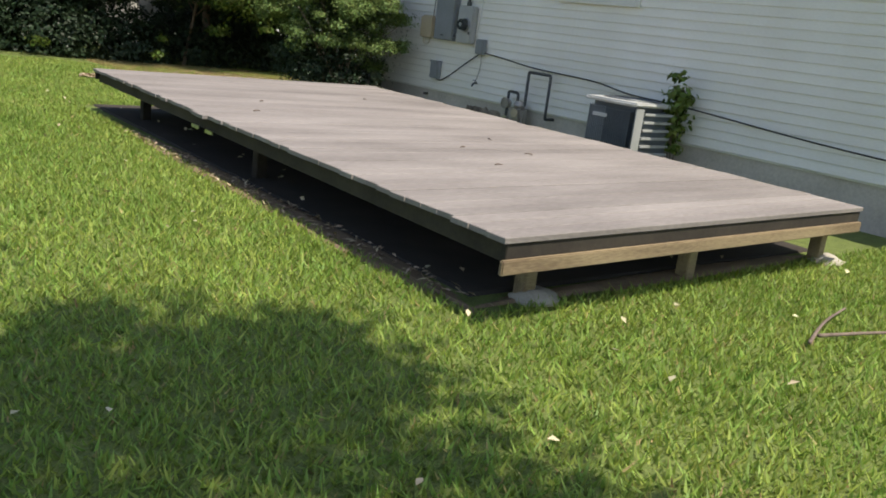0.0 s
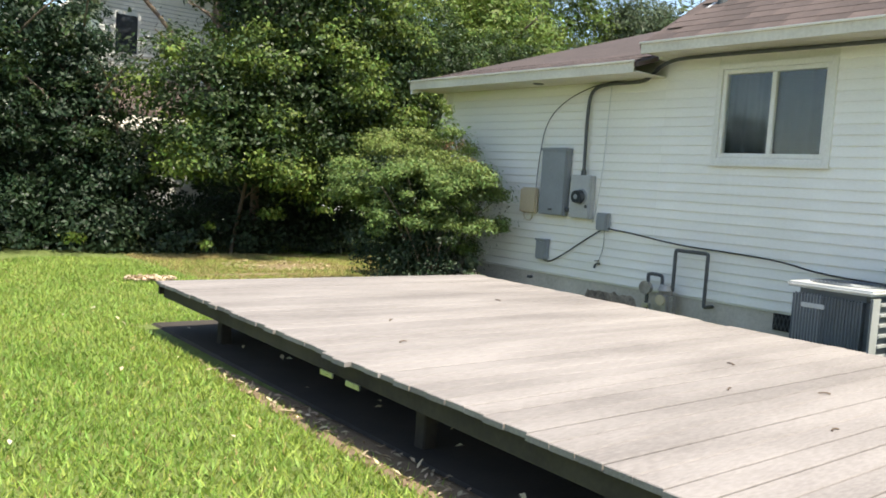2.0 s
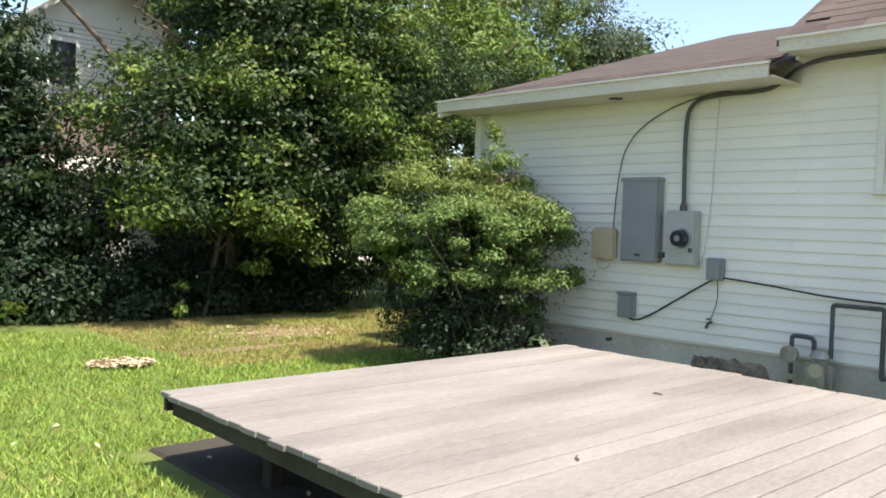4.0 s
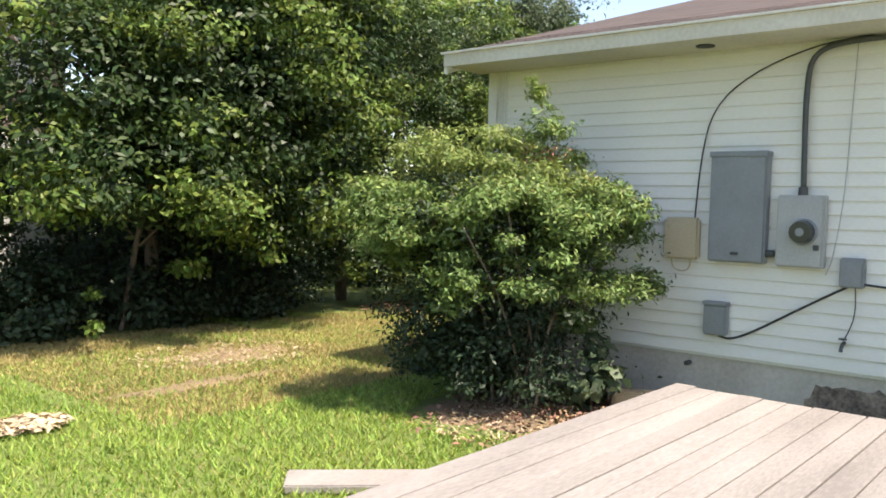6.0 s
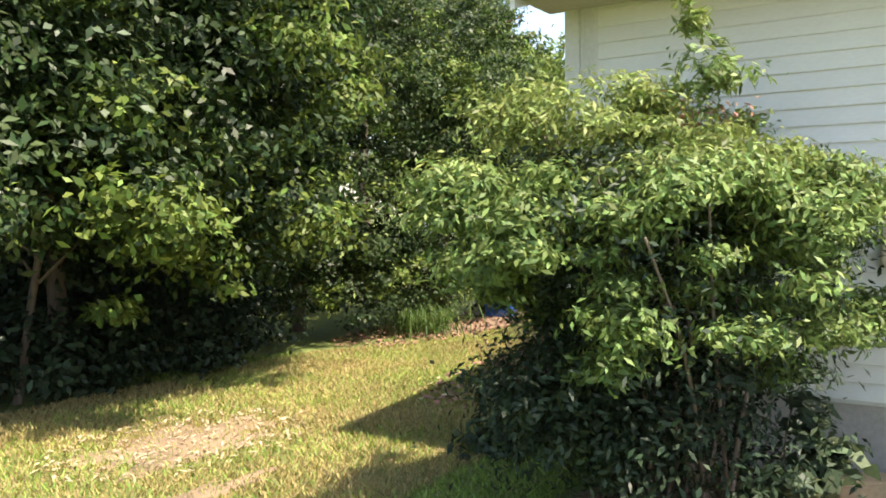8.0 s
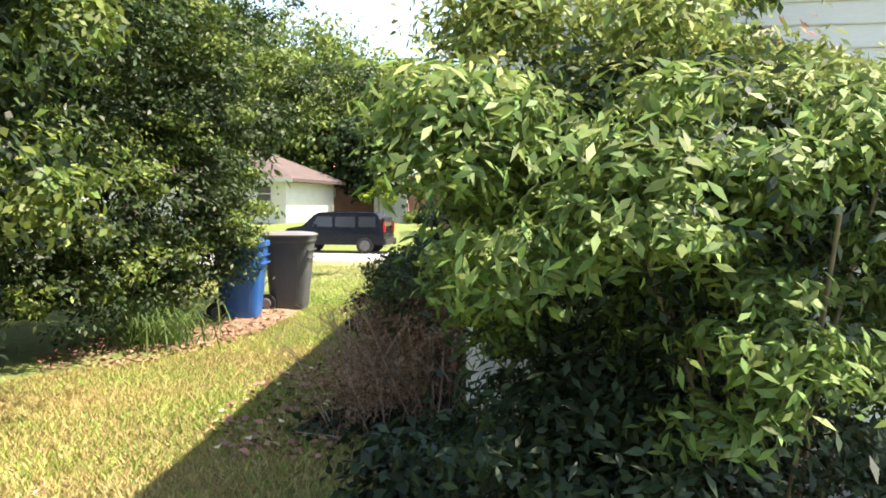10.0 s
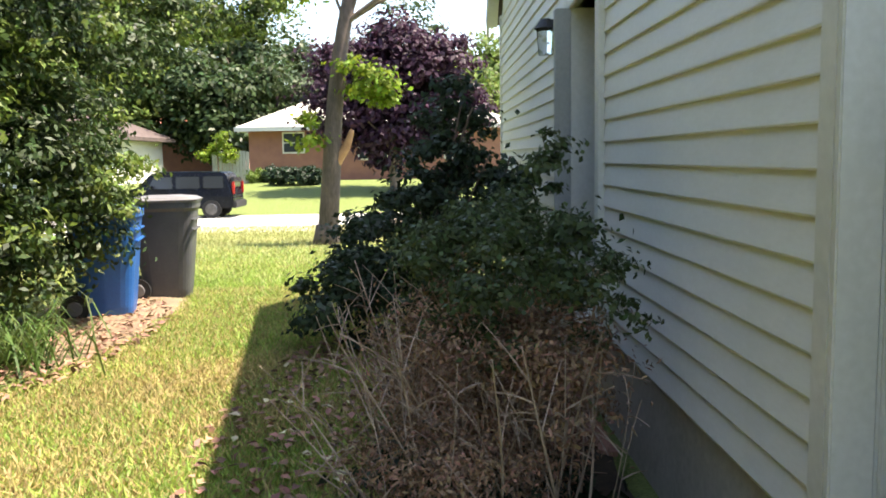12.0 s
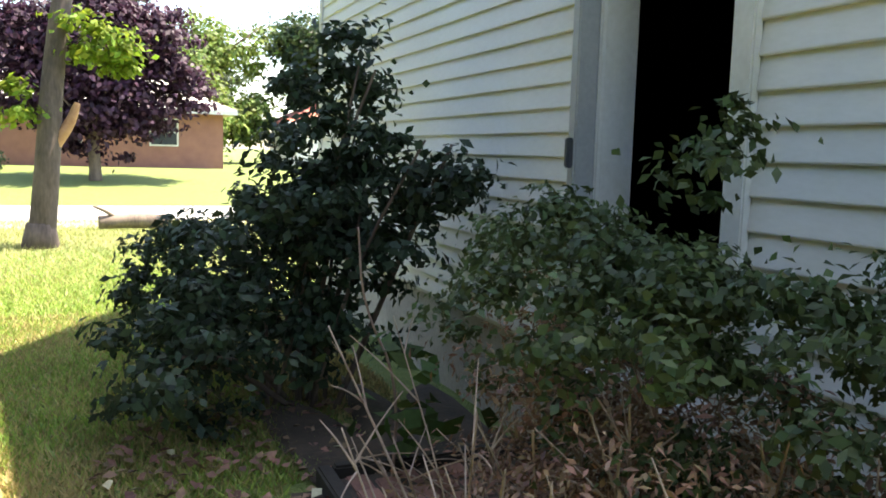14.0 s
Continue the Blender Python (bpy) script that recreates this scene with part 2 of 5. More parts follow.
def cyl(bm, p, q, r1, r2=None, seg=12, caps=True):
    p, q = Vector(p), Vector(q)
    d = q - p
    m = Matrix.Translation((p + q) / 2) @ d.to_track_quat('Z', 'Y').to_matrix().to_4x4()
    bmesh.ops.create_cone(bm, cap_ends=caps, segments=seg, radius1=r1, radius2=r1 if r2 is None else r2, depth=d.length, matrix=m)
    return bm


def tube(points, radius, seg=8, taper=1.0):
    """A round tube along points, its corners rounded."""
    pts = [Vector(p) for p in points]
    for _ in range(2):
        out = [pts[0]]
        for a, b in zip(pts, pts[1:]):
            out += [a.lerp(b, 0.25), a.lerp(b, 0.75)]
        pts = out + [pts[-1]]
    bm = bmesh.new()
    rings = []
    for i, p in enumerate(pts):
        d = (pts[min(i + 1, len(pts) - 1)] - pts[max(i - 1, 0)]).normalized()
        u = d.orthogonal().normalized() if i == 0 else (u - d * u.dot(d)).normalized()
        v = d.cross(u)
        r = radius * (1 + (taper - 1) * i / (len(pts) - 1))
        rings.append([bm.verts.new(p + r * (math.cos(k * math.tau / seg) * u + math.sin(k * math.tau / seg) * v)) for k in range(seg)])
    for a, b in zip(rings, rings[1:]):
        for k in range(seg):
            bm.faces.new((a[k], a[(k + 1) % seg], b[(k + 1) % seg], b[k]))
    bm.faces.new(rings[0][::-1])
    bm.faces.new(rings[-1])
    return bm


def leaf_quads(centres, outward, length, width, rng, droop=0.2):
    """Pointed leaves, each one kinked quad, at centres, facing more or less outward and up."""
    n = len(centres)
    nrm = outward + rng.normal(0, 0.55, (n, 3)) + np.array([0, 0, 0.35])
    nrm /= np.linalg.norm(nrm, axis=1)[:, None] + 1e-9
    ax = rng.normal(0, 1, (n, 3)) + outward * 0.6 - np.array([0, 0, droop])
    ax -= nrm * (ax * nrm).sum(1)[:, None]
    ax /= np.linalg.norm(ax, axis=1)[:, None] + 1e-9
    side = np.cross(nrm, ax)
    ln = length * rng.uniform(0.6, 1.25, n)[:, None]
    wd = width * rng.uniform(0.7, 1.2, n)[:, None]
    a = centres - ax * ln * 0.5
    b = centres + side * wd * 0.5 + nrm * wd * 0.12
    c = centres + ax * ln * 0.5 - nrm * ln * 0.1
    d = centres - side * wd * 0.5 + nrm * wd * 0.12
    return np.stack([a, b, c, d], 1).reshape(-1, 3)


def crown_points(blobs, count, rng, shell=0.45, twigs=10, spread=0.16):
    """Leaf places in sprays scattered through the outer shell of several lumps, and the way out of the lump."""
    vol = np.array([r[0] * r[1] + r[1] * r[2] + r[0] * r[2] for _, r in blobs])
    pick = rng.choice(len(blobs), count // twigs, p=vol / vol.sum())
    cen = np.array([c for c, _ in blobs], float)[pick]
    rad = np.array([r for _, r in blobs], float)[pick]
    d = rng.normal(0, 1, (len(pick), 3))
    d /= np.linalg.norm(d, axis=1)[:, None]
    f = 1 - shell * rng.random(len(pick)) ** 1.5
    f *= 1 + 0.16 * np.sin(d[:, 0] * 7 + cen[:, 0] * 3) * np.cos(d[:, 2] * 6 + cen[:, 1] * 2) + rng.normal(0, 0.06, len(pick))
    p = cen + d * rad * f[:, None]
    size = np.repeat(rng.uniform(0.5, 1.5, len(p)), twigs)[:, None]
    off = rng.normal(0, spread, (len(p) * twigs, 3)) * size * np.array([1, 1, 0.5])
    p = np.repeat(p, twigs, 0) + off
    way = np.repeat(d, twigs, 0) * 0.6 + off / spread * 0.5 + np.array([0, 0, 0.3])
    return p, way / (np.linalg.norm(way, axis=1)[:, None] + 1e-9)


def crown(name, blobs, count, length, width, mat, parent, seed, shell=0.45, floor=0.03, label="", twigs=45, spread=0.16):
    rng = np.random.default_rng(seed)
    p, d = crown_points(blobs, count, rng, shell, twigs, spread)
    p[:, 2] = np.where(p[:, 2] < floor, floor + rng.random(len(p)) * 0.15, p[:, 2])
    return big_mesh(name, leaf_quads(p, d, length, width, rng), 4, mat, parent, label)


def sprays(blobs, per, size, seed, flat=0.5, up=0.35):
    """Many small flattened leaf clumps over the outside of larger lumps."""
    rng = random.Random(seed)
    out = []
    for c, r in blobs:
        for _ in range(max(2, round(per * min(1.6, r[0] * r[1])))):
            d = Vector((rng.gauss(0, 1), rng.gauss(0, 1), rng.gauss(up, 1))).normalized()
            q = rng.uniform(0.6, 1.3) * size
            out.append(((c[0] + d.x * r[0] * 0.9, c[1] + d.y * r[1] * 0.9, c[2] + d.z * r[2] * 0.9), (q, q, q * flat)))
    return out


def limbs(parent, mat, foot, top, r, ways, seed, name="trunk"):
    """A tapered trunk and limbs that fork from it, joined."""
    rng = random.Random(seed)
    foot, top = Vector(foot), Vector(top)
    mid = foot.lerp(top, 0.5) + Vector((rng.uniform(-.1, .1), rng.uniform(-.1, .1), 0))
    bm = tube([foot, mid, top], r, 10, 0.45)
    for i in range(ways):
        f = rng.uniform(0.35, 0.95)
        s = foot.lerp(top, f)
        a = rng.uniform(0, math.tau)
        L = (top - foot).length * rng.uniform(0.25, 0.45)
        e = s + Vector((math.cos(a) * L, math.sin(a) * L, L * rng.uniform(0.4, 1.0)))
        b2 = tube([s, s.lerp(e, 0.5) + Vector((0, 0, L * 0.12)), e], r * 0.38, 6, 0.3)
        me = bpy.data.meshes.new("limb")
        b2.to_mesh(me)
        b2.free()
        bm.from_mesh(me)
        bpy.data.meshes.remove(me)
    return part(name, bm, mat, parent, smooth=True)


# ---- ground ----
FALL = ((8.0, 0.0), (14.5, -0.09), (22.0, -0.17), (28.0, -0.48), (35.5, -0.52), (46.0, 0.3))


def height(x, y):
    """The lie of the land: a level back yard that falls to the street and rises again beyond it."""
    h = 0.0
    for (xa, za), (xb, zb) in zip(FALL, FALL[1:]):
        h += (zb - za) * min(1, max(0, (x - xa) / (xb - xa)))
    return h


ROAD_X0, ROAD_X1 = 27.6, 35.4


def ground_sheet():
    xs = sorted({-2500, -600, -150, -60, -30, -18, *[-12 + i * 0.5 for i in range(55)], *[15.5 + i for i in range(36)], ROAD_X0, ROAD_X1, 60, 80, 150, 600, 2500})
    ys = sorted({-2500, -600, -150, -60, -30, -15, *[-8 + i * 0.5 for i in range(60)], 24, 28, 34, 45, 60, 150, 600, 2500})
    verts, faces = [], []
    for x in xs:
        for y in ys:
            b = 0.012 * (noise.noise((x * 0.7, y * 0.7, 0)) ) if -12 < x < 30 and -8 < y < 24 else 0
            z = height(x, y) + b
            if ROAD_X0 - 0.01 <= x <= ROAD_X1 + 0.01:
                z = height(x, y) - 0.06
            verts.append((x, y, z))
    ny = len(ys)
    for i in range(len(xs) - 1):
        for j in range(ny - 1):
            faces.append((i * ny + j, (i + 1) * ny + j, (i + 1) * ny + j + 1, i * ny + j + 1))
    g = link_mesh("ground", verts, faces, LAWN, smooth=True)
    return tagged(g, "sunlit green lawn with thin tan patches", "ground", kind="structure")


ground_sheet()
zr = height(29.5, 0)
road = part("road", box((ROAD_X0 + 0.02, -300, zr - 0.2), (ROAD_X1 - 0.02, 300, zr - 0.02)), ROADM)
tagged(road, "pale sunlit asphalt street beyond the front yard", "road", kind="structure")

# ---- house ----
WX, YC, ZF = 8.24, 12.9, 0.46      # back wall, side wall, foot of the siding
Y0, X1 = -4.0, 16.25
LOW, HIGH, JOG = 2.84, 3.04, 8.95  # soffit heights of the two eaves and where they meet
WIN = (7.03, 8.30, 1.90, 2.93)     # outer frame: y0, y1, z0, z1
DOOR = (10.72, 11.49, 0.45, 2.22)  # opening: x0, x1, z0, z1


def wall_with_hole(name, lo, hi, axis, hole, mat, label):
    """A thick wall with one opening through it. axis: the wall's length runs along it (0 or 1)."""
    bm = bmesh.new()
    a0, a1, z0, z1 = hole
    def piece(b0, b1, c0, c1):
        l, h = list(lo), list(hi)
        l[axis], h[axis], l[2], h[2] = b0, b1, c0, c1
        add_box(bm, l, h)
    piece(lo[axis], a0, lo[2], hi[2])
    piece(a1, hi[axis], lo[2], hi[2])
    piece(a0, a1, lo[2], z0)
    piece(a0, a1, z1, hi[2])
    ob = part(name, bm, mat)
    return tagged(ob, label, "wall", kind="structure")


wall_back = wall_with_hole("wall_back", (WX + 0.012, Y0, ZF - 0.02), (WX + 0.16, YC - 0.16, 3.1), 1, (WIN[0] + 0.06, WIN[1] - 0.06, WIN[2] + 0.06, WIN[3] - 0.06), TRIM, "white vinyl-sided back wall of the house")
wall_side = wall_with_hole("wall_side", (WX + 0.012, YC - 0.16, ZF - 0.02), (X1 - 0.02, YC - 0.012, 2.95), 0, DOOR, TRIM, "cream-white vinyl-sided side wall with a doorway")
found = part("foundation_wall", add_box(box((WX + 0.03, Y0, -0.5), (WX + 0.2, YC - 0.03, ZF - 0.02)), (WX + 0.2, YC - 0.2, -1.0), (X1 - 0.03, YC - 0.03, ZF - 0.02)), FOUND)
tagged(found, "stained grey-beige painted block foundation", "wall", kind="structure")
wall_far = part("wall_street", box((X1 - 0.16, Y0, -1.0), (X1 - 0.02, YC - 0.17, 2.95)), TRIM)
tagged(wall_far, "white house wall towards the street", "wall", kind="structure")
wall_end = part("wall_end", box((WX + 0.17, Y0 - 0.15, -1.0), (X1 - 0.17, Y0 - 0.01, 2.95)), TRIM)
tagged(wall_end, "white house wall at the far gable", "wall", kind="structure")
# Room surfaces coloured near black in place of missing light.
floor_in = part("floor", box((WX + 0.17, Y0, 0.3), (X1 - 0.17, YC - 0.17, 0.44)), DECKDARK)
tagged(floor_in, "floor inside the house, coloured dark as if unlit", "floor", kind="structure")
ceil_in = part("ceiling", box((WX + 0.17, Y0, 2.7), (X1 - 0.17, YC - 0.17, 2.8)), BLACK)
tagged(ceil_in, "ceiling inside the house, coloured black as if unlit", "ceiling", kind="structure")
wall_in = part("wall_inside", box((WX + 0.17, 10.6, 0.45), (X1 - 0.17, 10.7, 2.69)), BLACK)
tagged(wall_in, "wall inside the house, coloured black as if unlit", "wall", kind="structure")

LAP = 0.1016


def siding(parent, axis, fixed, out, a0, a1, z0, z1, hole, lap):
    """Lapped boards one by one; each leans out at its foot. out: +1 or -1 along the other axis."""
    shared = {}
    z = z0
    while z < z1 - 0.01:
        zt = min(z + lap, z1)
        spans = [(a0, a1)]
        if hole and zt > hole[2] and z < hole[3]:
            spans = [(a0, hole[0]), (hole[1], a1)]
        for s, e in spans:
            key = (round(s, 3), round(e, 3), round(zt - z, 3))
            if key not in shared:
                h = zt - z
                prof = [(0.002, 0), (0.016, 0), (0.0175, 0.006), (0.004, h), (0.0, h)]
                vs = []
                for u in (s, e):
                    for o, zz in prof:
                        vs.append((fixed + out * o, u, zz) if axis == 1 else (u, fixed + out * o, zz))
                k = len(prof)
                fs = [(i, (i + 1) % k, k + (i + 1) % k, k + i) for i in range(k)] + [tuple(range(k))[::-1], tuple(range(k, 2 * k))]
                me = bpy.data.meshes.new("siding_board")
                me.from_pydata(vs, [], fs)
                bmx = bmesh.new()
                bmx.from_mesh(me)
                bmesh.ops.recalc_face_normals(bmx, faces=bmx.faces)
                bmx.to_mesh(me)
                bmx.free()
                me.materials.append(SIDING)
                shared[key] = me
            ob = new("siding_board", shared[key])
            ob.parent = parent
            ob.location = (0, 0, z)
        z += lap


siding(wall_back, 1, WX + 0.012, -1, Y0, JOG, ZF, HIGH, WIN, LAP)
siding(wall_back, 1, WX + 0.012, -1, JOG + 0.001, YC - 0.215, ZF, LOW, None, LAP)
siding(wall_side, 0, YC - 0.012, 1, WX + 0.09, X1 - 0.1, ZF, 2.95, (DOOR[0] - 0.1, DOOR[1] + 0.16, 0, 2.34), 0.1065)

post = base("corner_trim", "white vinyl corner post of the house", "trim", kind="structure")
part("board", box((WX - 0.012, YC - 0.09, ZF - 0.01), (WX + 0.011, YC + 0.012, LOW), 0.004), TRIM, post)
part("board", box((WX + 0.0125, YC - 0.011, ZF - 0.01), (WX + 0.09, YC + 0.012, 2.95), 0.004), TRIM, post)
part("board", box((WX - 0.002, YC - 0.215, ZF - 0.01), (WX + 0.0115, YC - 0.0915, LOW), 0.003), TRIM, post)
for k in range(4):
    part("rib", box((WX - 0.012, YC - 0.208 + k * 0.03, ZF), (WX - 0.0025, YC - 0.192 + k * 0.03, LOW - 0.005), 0.003), TRIM, post)
post2 = part("corner_trim_street", box((X1 - 0.1, YC - 0.011, ZF - 0.3), (X1, YC + 0.014, 2.95), 0.004), TRIM)
tagged(post2, "white corner board at the street end", "trim", kind="structure")

# gable end above the side wall, ridge running along y
RX, RZ, EX = 14.6, 4.98, 7.72
MX0, MZ0 = 12.0, 5.75   # ridge of the taller main roof
gv = [(WX, YC - 0.1, 2.95), (X1, YC - 0.1, 2.95), (RX, YC - 0.1, RZ - 0.14), (WX, YC - 0.02, 2.95), (X1, YC - 0.02, 2.95), (RX, YC - 0.02, RZ - 0.14)]
gable = link_mesh("wall_gable", gv, [(0, 1, 2), (5, 4, 3), (0, 3, 4, 1), (1, 4, 5, 2), (2, 5, 3, 0)], SIDING)
tagged(gable, "white gable end above the side wall", "wall", kind="structure")


def slab(name, corners, thick, mat, parent=None, label=""):
    """A slab: four corners of its top, counted round, and its thickness down."""
    vs = [Vector(c) for c in corners] + [Vector(c) - Vector((0, 0, thick)) for c in corners]
    return link_mesh(name, vs, [(0, 1, 2, 3), (7, 6, 5, 4), (0, 4, 5, 1), (1, 5, 6, 2), (2, 6, 7, 3), (3, 7, 4, 0)], mat, parent, label)


roof = base("roof", "brown shingled roof with pale eaves", "roof", kind="structure")
LZ, HZ = 2.92, 3.10
slab("deck", [(EX, JOG, LZ + 0.015), (EX, YC + 0.145, LZ + 0.015), (RX, YC + 0.145, RZ), (RX, JOG, RZ)][::-1], 0.05, SHINGLE, roof)
slab("deck", [(EX, Y0 - 0.3, HZ + 0.015), (EX, JOG - 0.002, HZ + 0.015), (MX0, JOG - 0.002, MZ0), (MX0, Y0 - 0.3, MZ0)][::-1], 0.05, SHINGLE, roof)
slab("deck", [(RX, JOG, RZ), (RX, YC + 0.145, RZ), (X1 + 0.3, YC + 0.145, 2.95), (X1 + 0.3, JOG, 2.95)][::-1], 0.05, SHINGLE, roof)
slab("deck", [(MX0, Y0 - 0.3, MZ0), (MX0, JOG - 0.002, MZ0), (X1 + 0.3, JOG - 0.002, 2.95), (X1 + 0.3, Y0 - 0.3, 2.95)][::-1], 0.05, SHINGLE, roof)
link_mesh("cheek", [(EX + 0.3, JOG - 0.03, 3.0), (X1, JOG - 0.03, 2.9), (MX0, JOG - 0.03, MZ0 - 0.06), (EX + 0.3, JOG - 0.03, 3.2),
                    (EX + 0.3, JOG - 0.06, 3.0), (X1, JOG - 0.06, 2.9), (MX0, JOG - 0.06, MZ0 - 0.06), (EX + 0.3, JOG - 0.06, 3.2)],
          [(0, 1, 2, 3), (7, 6, 5, 4), (0, 4, 5, 1), (1, 5, 6, 2), (2, 6, 7, 3), (3, 7, 4, 0)], SIDING, roof)
part("fascia", box((EX - 0.02, JOG + 0.05, LOW - 0.02), (EX, YC + 0.135, LZ + 0.01), 0.003), SOFFIT, roof)
part("fascia", box((EX - 0.02, Y0 - 0.3, HIGH - 0.03), (EX, JOG - 0.03, HZ + 0.01), 0.003), SOFFIT, roof)
part("drip_edge", box((EX - 0.045, JOG + 0.03, LZ + 0.012), (EX - 0.018, YC + 0.155, LZ + 0.03), 0.003), TRIM, roof)
part("drip_edge", box((EX - 0.045, Y0 - 0.3, HZ + 0.012), (EX - 0.018, JOG - 0.02, HZ + 0.03), 0.003), TRIM, roof)
part("soffit", box((EX + 0.001, JOG + 0.02, LOW - 0.012), (WX + 0.01, YC + 0.125, LOW)), SOFFIT, roof)
part("soffit", box((EX + 0.001, Y0 - 0.3, HIGH - 0.012), (WX + 0.01, JOG - 0.03, HIGH)), SOFFIT, roof)
slab("rake_board", [(EX, YC + 0.11, LZ), (EX, YC + 0.14, LZ), (RX, YC + 0.14, RZ - 0.02), (RX, YC + 0.11, RZ - 0.02)][::-1], 0.16, TRIM, roof)
slab("rake_board", [(RX, YC + 0.11, RZ - 0.02), (RX, YC + 0.14, RZ - 0.02), (X1 + 0.3, YC + 0.14, 2.93), (X1 + 0.3, YC + 0.11, 2.93)][::-1], 0.16, TRIM, roof)


def roof_z(x, high=True):
    return (HZ + (MZ0 - HZ) * (x - EX) / (MX0 - EX)) if high else (LZ + (RZ - LZ) * (x - EX) / (RX - EX))


slab("rake_soffit", [(EX + 0.03, YC + 0.012, LZ - 0.045), (EX + 0.03, YC + 0.108, LZ - 0.045), (RX, YC + 0.108, RZ - 0.07), (RX, YC + 0.012, RZ - 0.07)][::-1], 0.012, TRIM, roof)
slab("rake_soffit", [(RX, YC + 0.012, RZ - 0.07), (RX, YC + 0.108, RZ - 0.07), (X1 + 0.28, YC + 0.108, 2.885), (X1 + 0.28, YC + 0.012, 2.885)][::-1], 0.012, TRIM, roof)

# window
win = base("window_1", "white sliding window with dark insect screens and grey curtains", "window", kind="structure")
y0, y1, z0, z1 = WIN
def ring(name, a, b, c, d, wdt, x0, x1, mat, parent):
    part(name, box((x0, a, c), (x1, a + wdt, d), 0.004), mat, parent)
    part(name, box((x0, b - wdt, c), (x1, b, d), 0.004), mat, parent)
    part(name, box((x0, a + wdt, d - wdt), (x1, b - wdt, d), 0.004), mat, parent)
    part(name, box((x0, a + wdt, c), (x1, b - wdt, c + wdt), 0.004), mat, parent)
ring("window_trim", y0, y1, z0, z1, 0.06, WX - 0.02, WX + 0.02, TRIM, win)
ring("window_frame", y0 + 0.062, y1 - 0.062, z0 + 0.062, z1 - 0.062, 0.045, WX - 0.006, WX + 0.07, TRIM, win)
part("mullion", box((WX - 0.004, 7.64, z0 + 0.108), (WX + 0.05, 7.69, z1 - 0.108), 0.004), TRIM, win)
part("window_sill", box((WX - 0.05, y0 - 0.02, z0 - 0.03), (WX - 0.005, y1 + 0.02, z0 - 0.001), 0.005), TRIM, win)
for a, b in ((y0 + 0.108, 7.638), (7.692, y1 - 0.108)):
    pn = part("pane", box((WX + 0.03, a, z0 + 0.11), (WX + 0.036, b, z1 - 0.11)), GLASS, win, "dark reflecting glass")
    pn.visible_shadow = False
cv, cf = [], []
for i in range(61):
    yy = y0 + 0.05 + (y1 - y0 - 0.1) * i / 60
    xx = WX + 0.14 + 0.018 * math.sin(i * 0.9) + 0.01 * math.sin(i * 0.37)
    cv += [(xx, yy, z0 + 0.02), (xx, yy, z1 - 0.02), (xx + 0.004, yy, z0 + 0.02), (xx + 0.004, yy, z1 - 0.02)]
    if i:
        k = 4 * i
        cf += [(k - 4, k, k + 1, k - 3), (k - 2, k - 1, k + 3, k + 2)]
curt = link_mesh("curtain", cv, cf, CURTAIN, smooth=True)
tagged(curt, "grey gathered curtain behind the window", "curtain")

# door: open on a room whose surfaces are coloured dark
door = base("door_1", "white door frame with a dark open doorway", "door", kind="structure")
dx0, dx1, dz0, dz1 = DOOR
part("casing", box((dx0 - 0.1, YC - 0.008, dz0), (dx0 - 0.002, YC + 0.03, dz1 + 0.12), 0.006), TRIM, door)
part("casing", box((dx1 + 0.05, YC - 0.008, dz0), (dx1 + 0.16, YC + 0.03, dz1 + 0.12), 0.006), TRIM, door)
part("jamb", box((dx1 + 0.002, YC - 0.15, dz0), (dx1 + 0.048, YC + 0.012, dz1), 0.006), TRIM, door)
part("storm_door_frame", box((dx1 + 0.005, YC + 0.014, dz0), (dx1 + 0.06, YC + 0.11, dz1), 0.006), LIGHTBOX, door)
part("head", box((dx0 - 0.002, YC - 0.15, dz1), (dx1 + 0.05, YC + 0.03, dz1 + 0.12), 0.006), TRIM, door)
part("sill", box((dx0 - 0.1, YC - 0.15, dz0 - 0.06), (dx1 + 0.2, YC + 0.1, dz0 - 0.002), 0.006), CONCRETE, door)
part("latch", box((dx1 + 0.015, YC + 0.052, 1.27), (dx1 + 0.045, YC + 0.135, 1.39), 0.006), DARKPIPE, door, "dark metal latch")

lamp = base("wall_lamp", "black wall lantern with a clear glass shade beside the door", "wall lamp", (11.75, YC + 0.006, 2.17))
part("wall_plate", cyl(bmesh.new(), (0, 0, 0), (0, 0.03, 0), 0.065, 0.055, 16), CABLE, lamp)
part("arm", tube([(0, 0.03, 0), (0, 0.07, 0.02), (0, 0.11, 0.0)], 0.014), CABLE, lamp)
part("cap", cyl(bmesh.new(), (0, 0.12, -0.03), (0, 0.12, 0.03), 0.075, 0.03, 16), CABLE, lamp)
part("shade", cyl(bmesh.new(), (0, 0.12, -0.19), (0, 0.12, -0.03), 0.045, 0.06, 16), GLASS, lamp, "clear ribbed glass shade")

# ---- deck ----
DZ = 0.477
NB = 50
YD0, YD1 = 3.27, 10.37
def deck_left(y):
    return 2.86 + 0.040 * (y - YD0)
def deck_right(y):
    return 6.52 + 0.053 * (y - YD0)

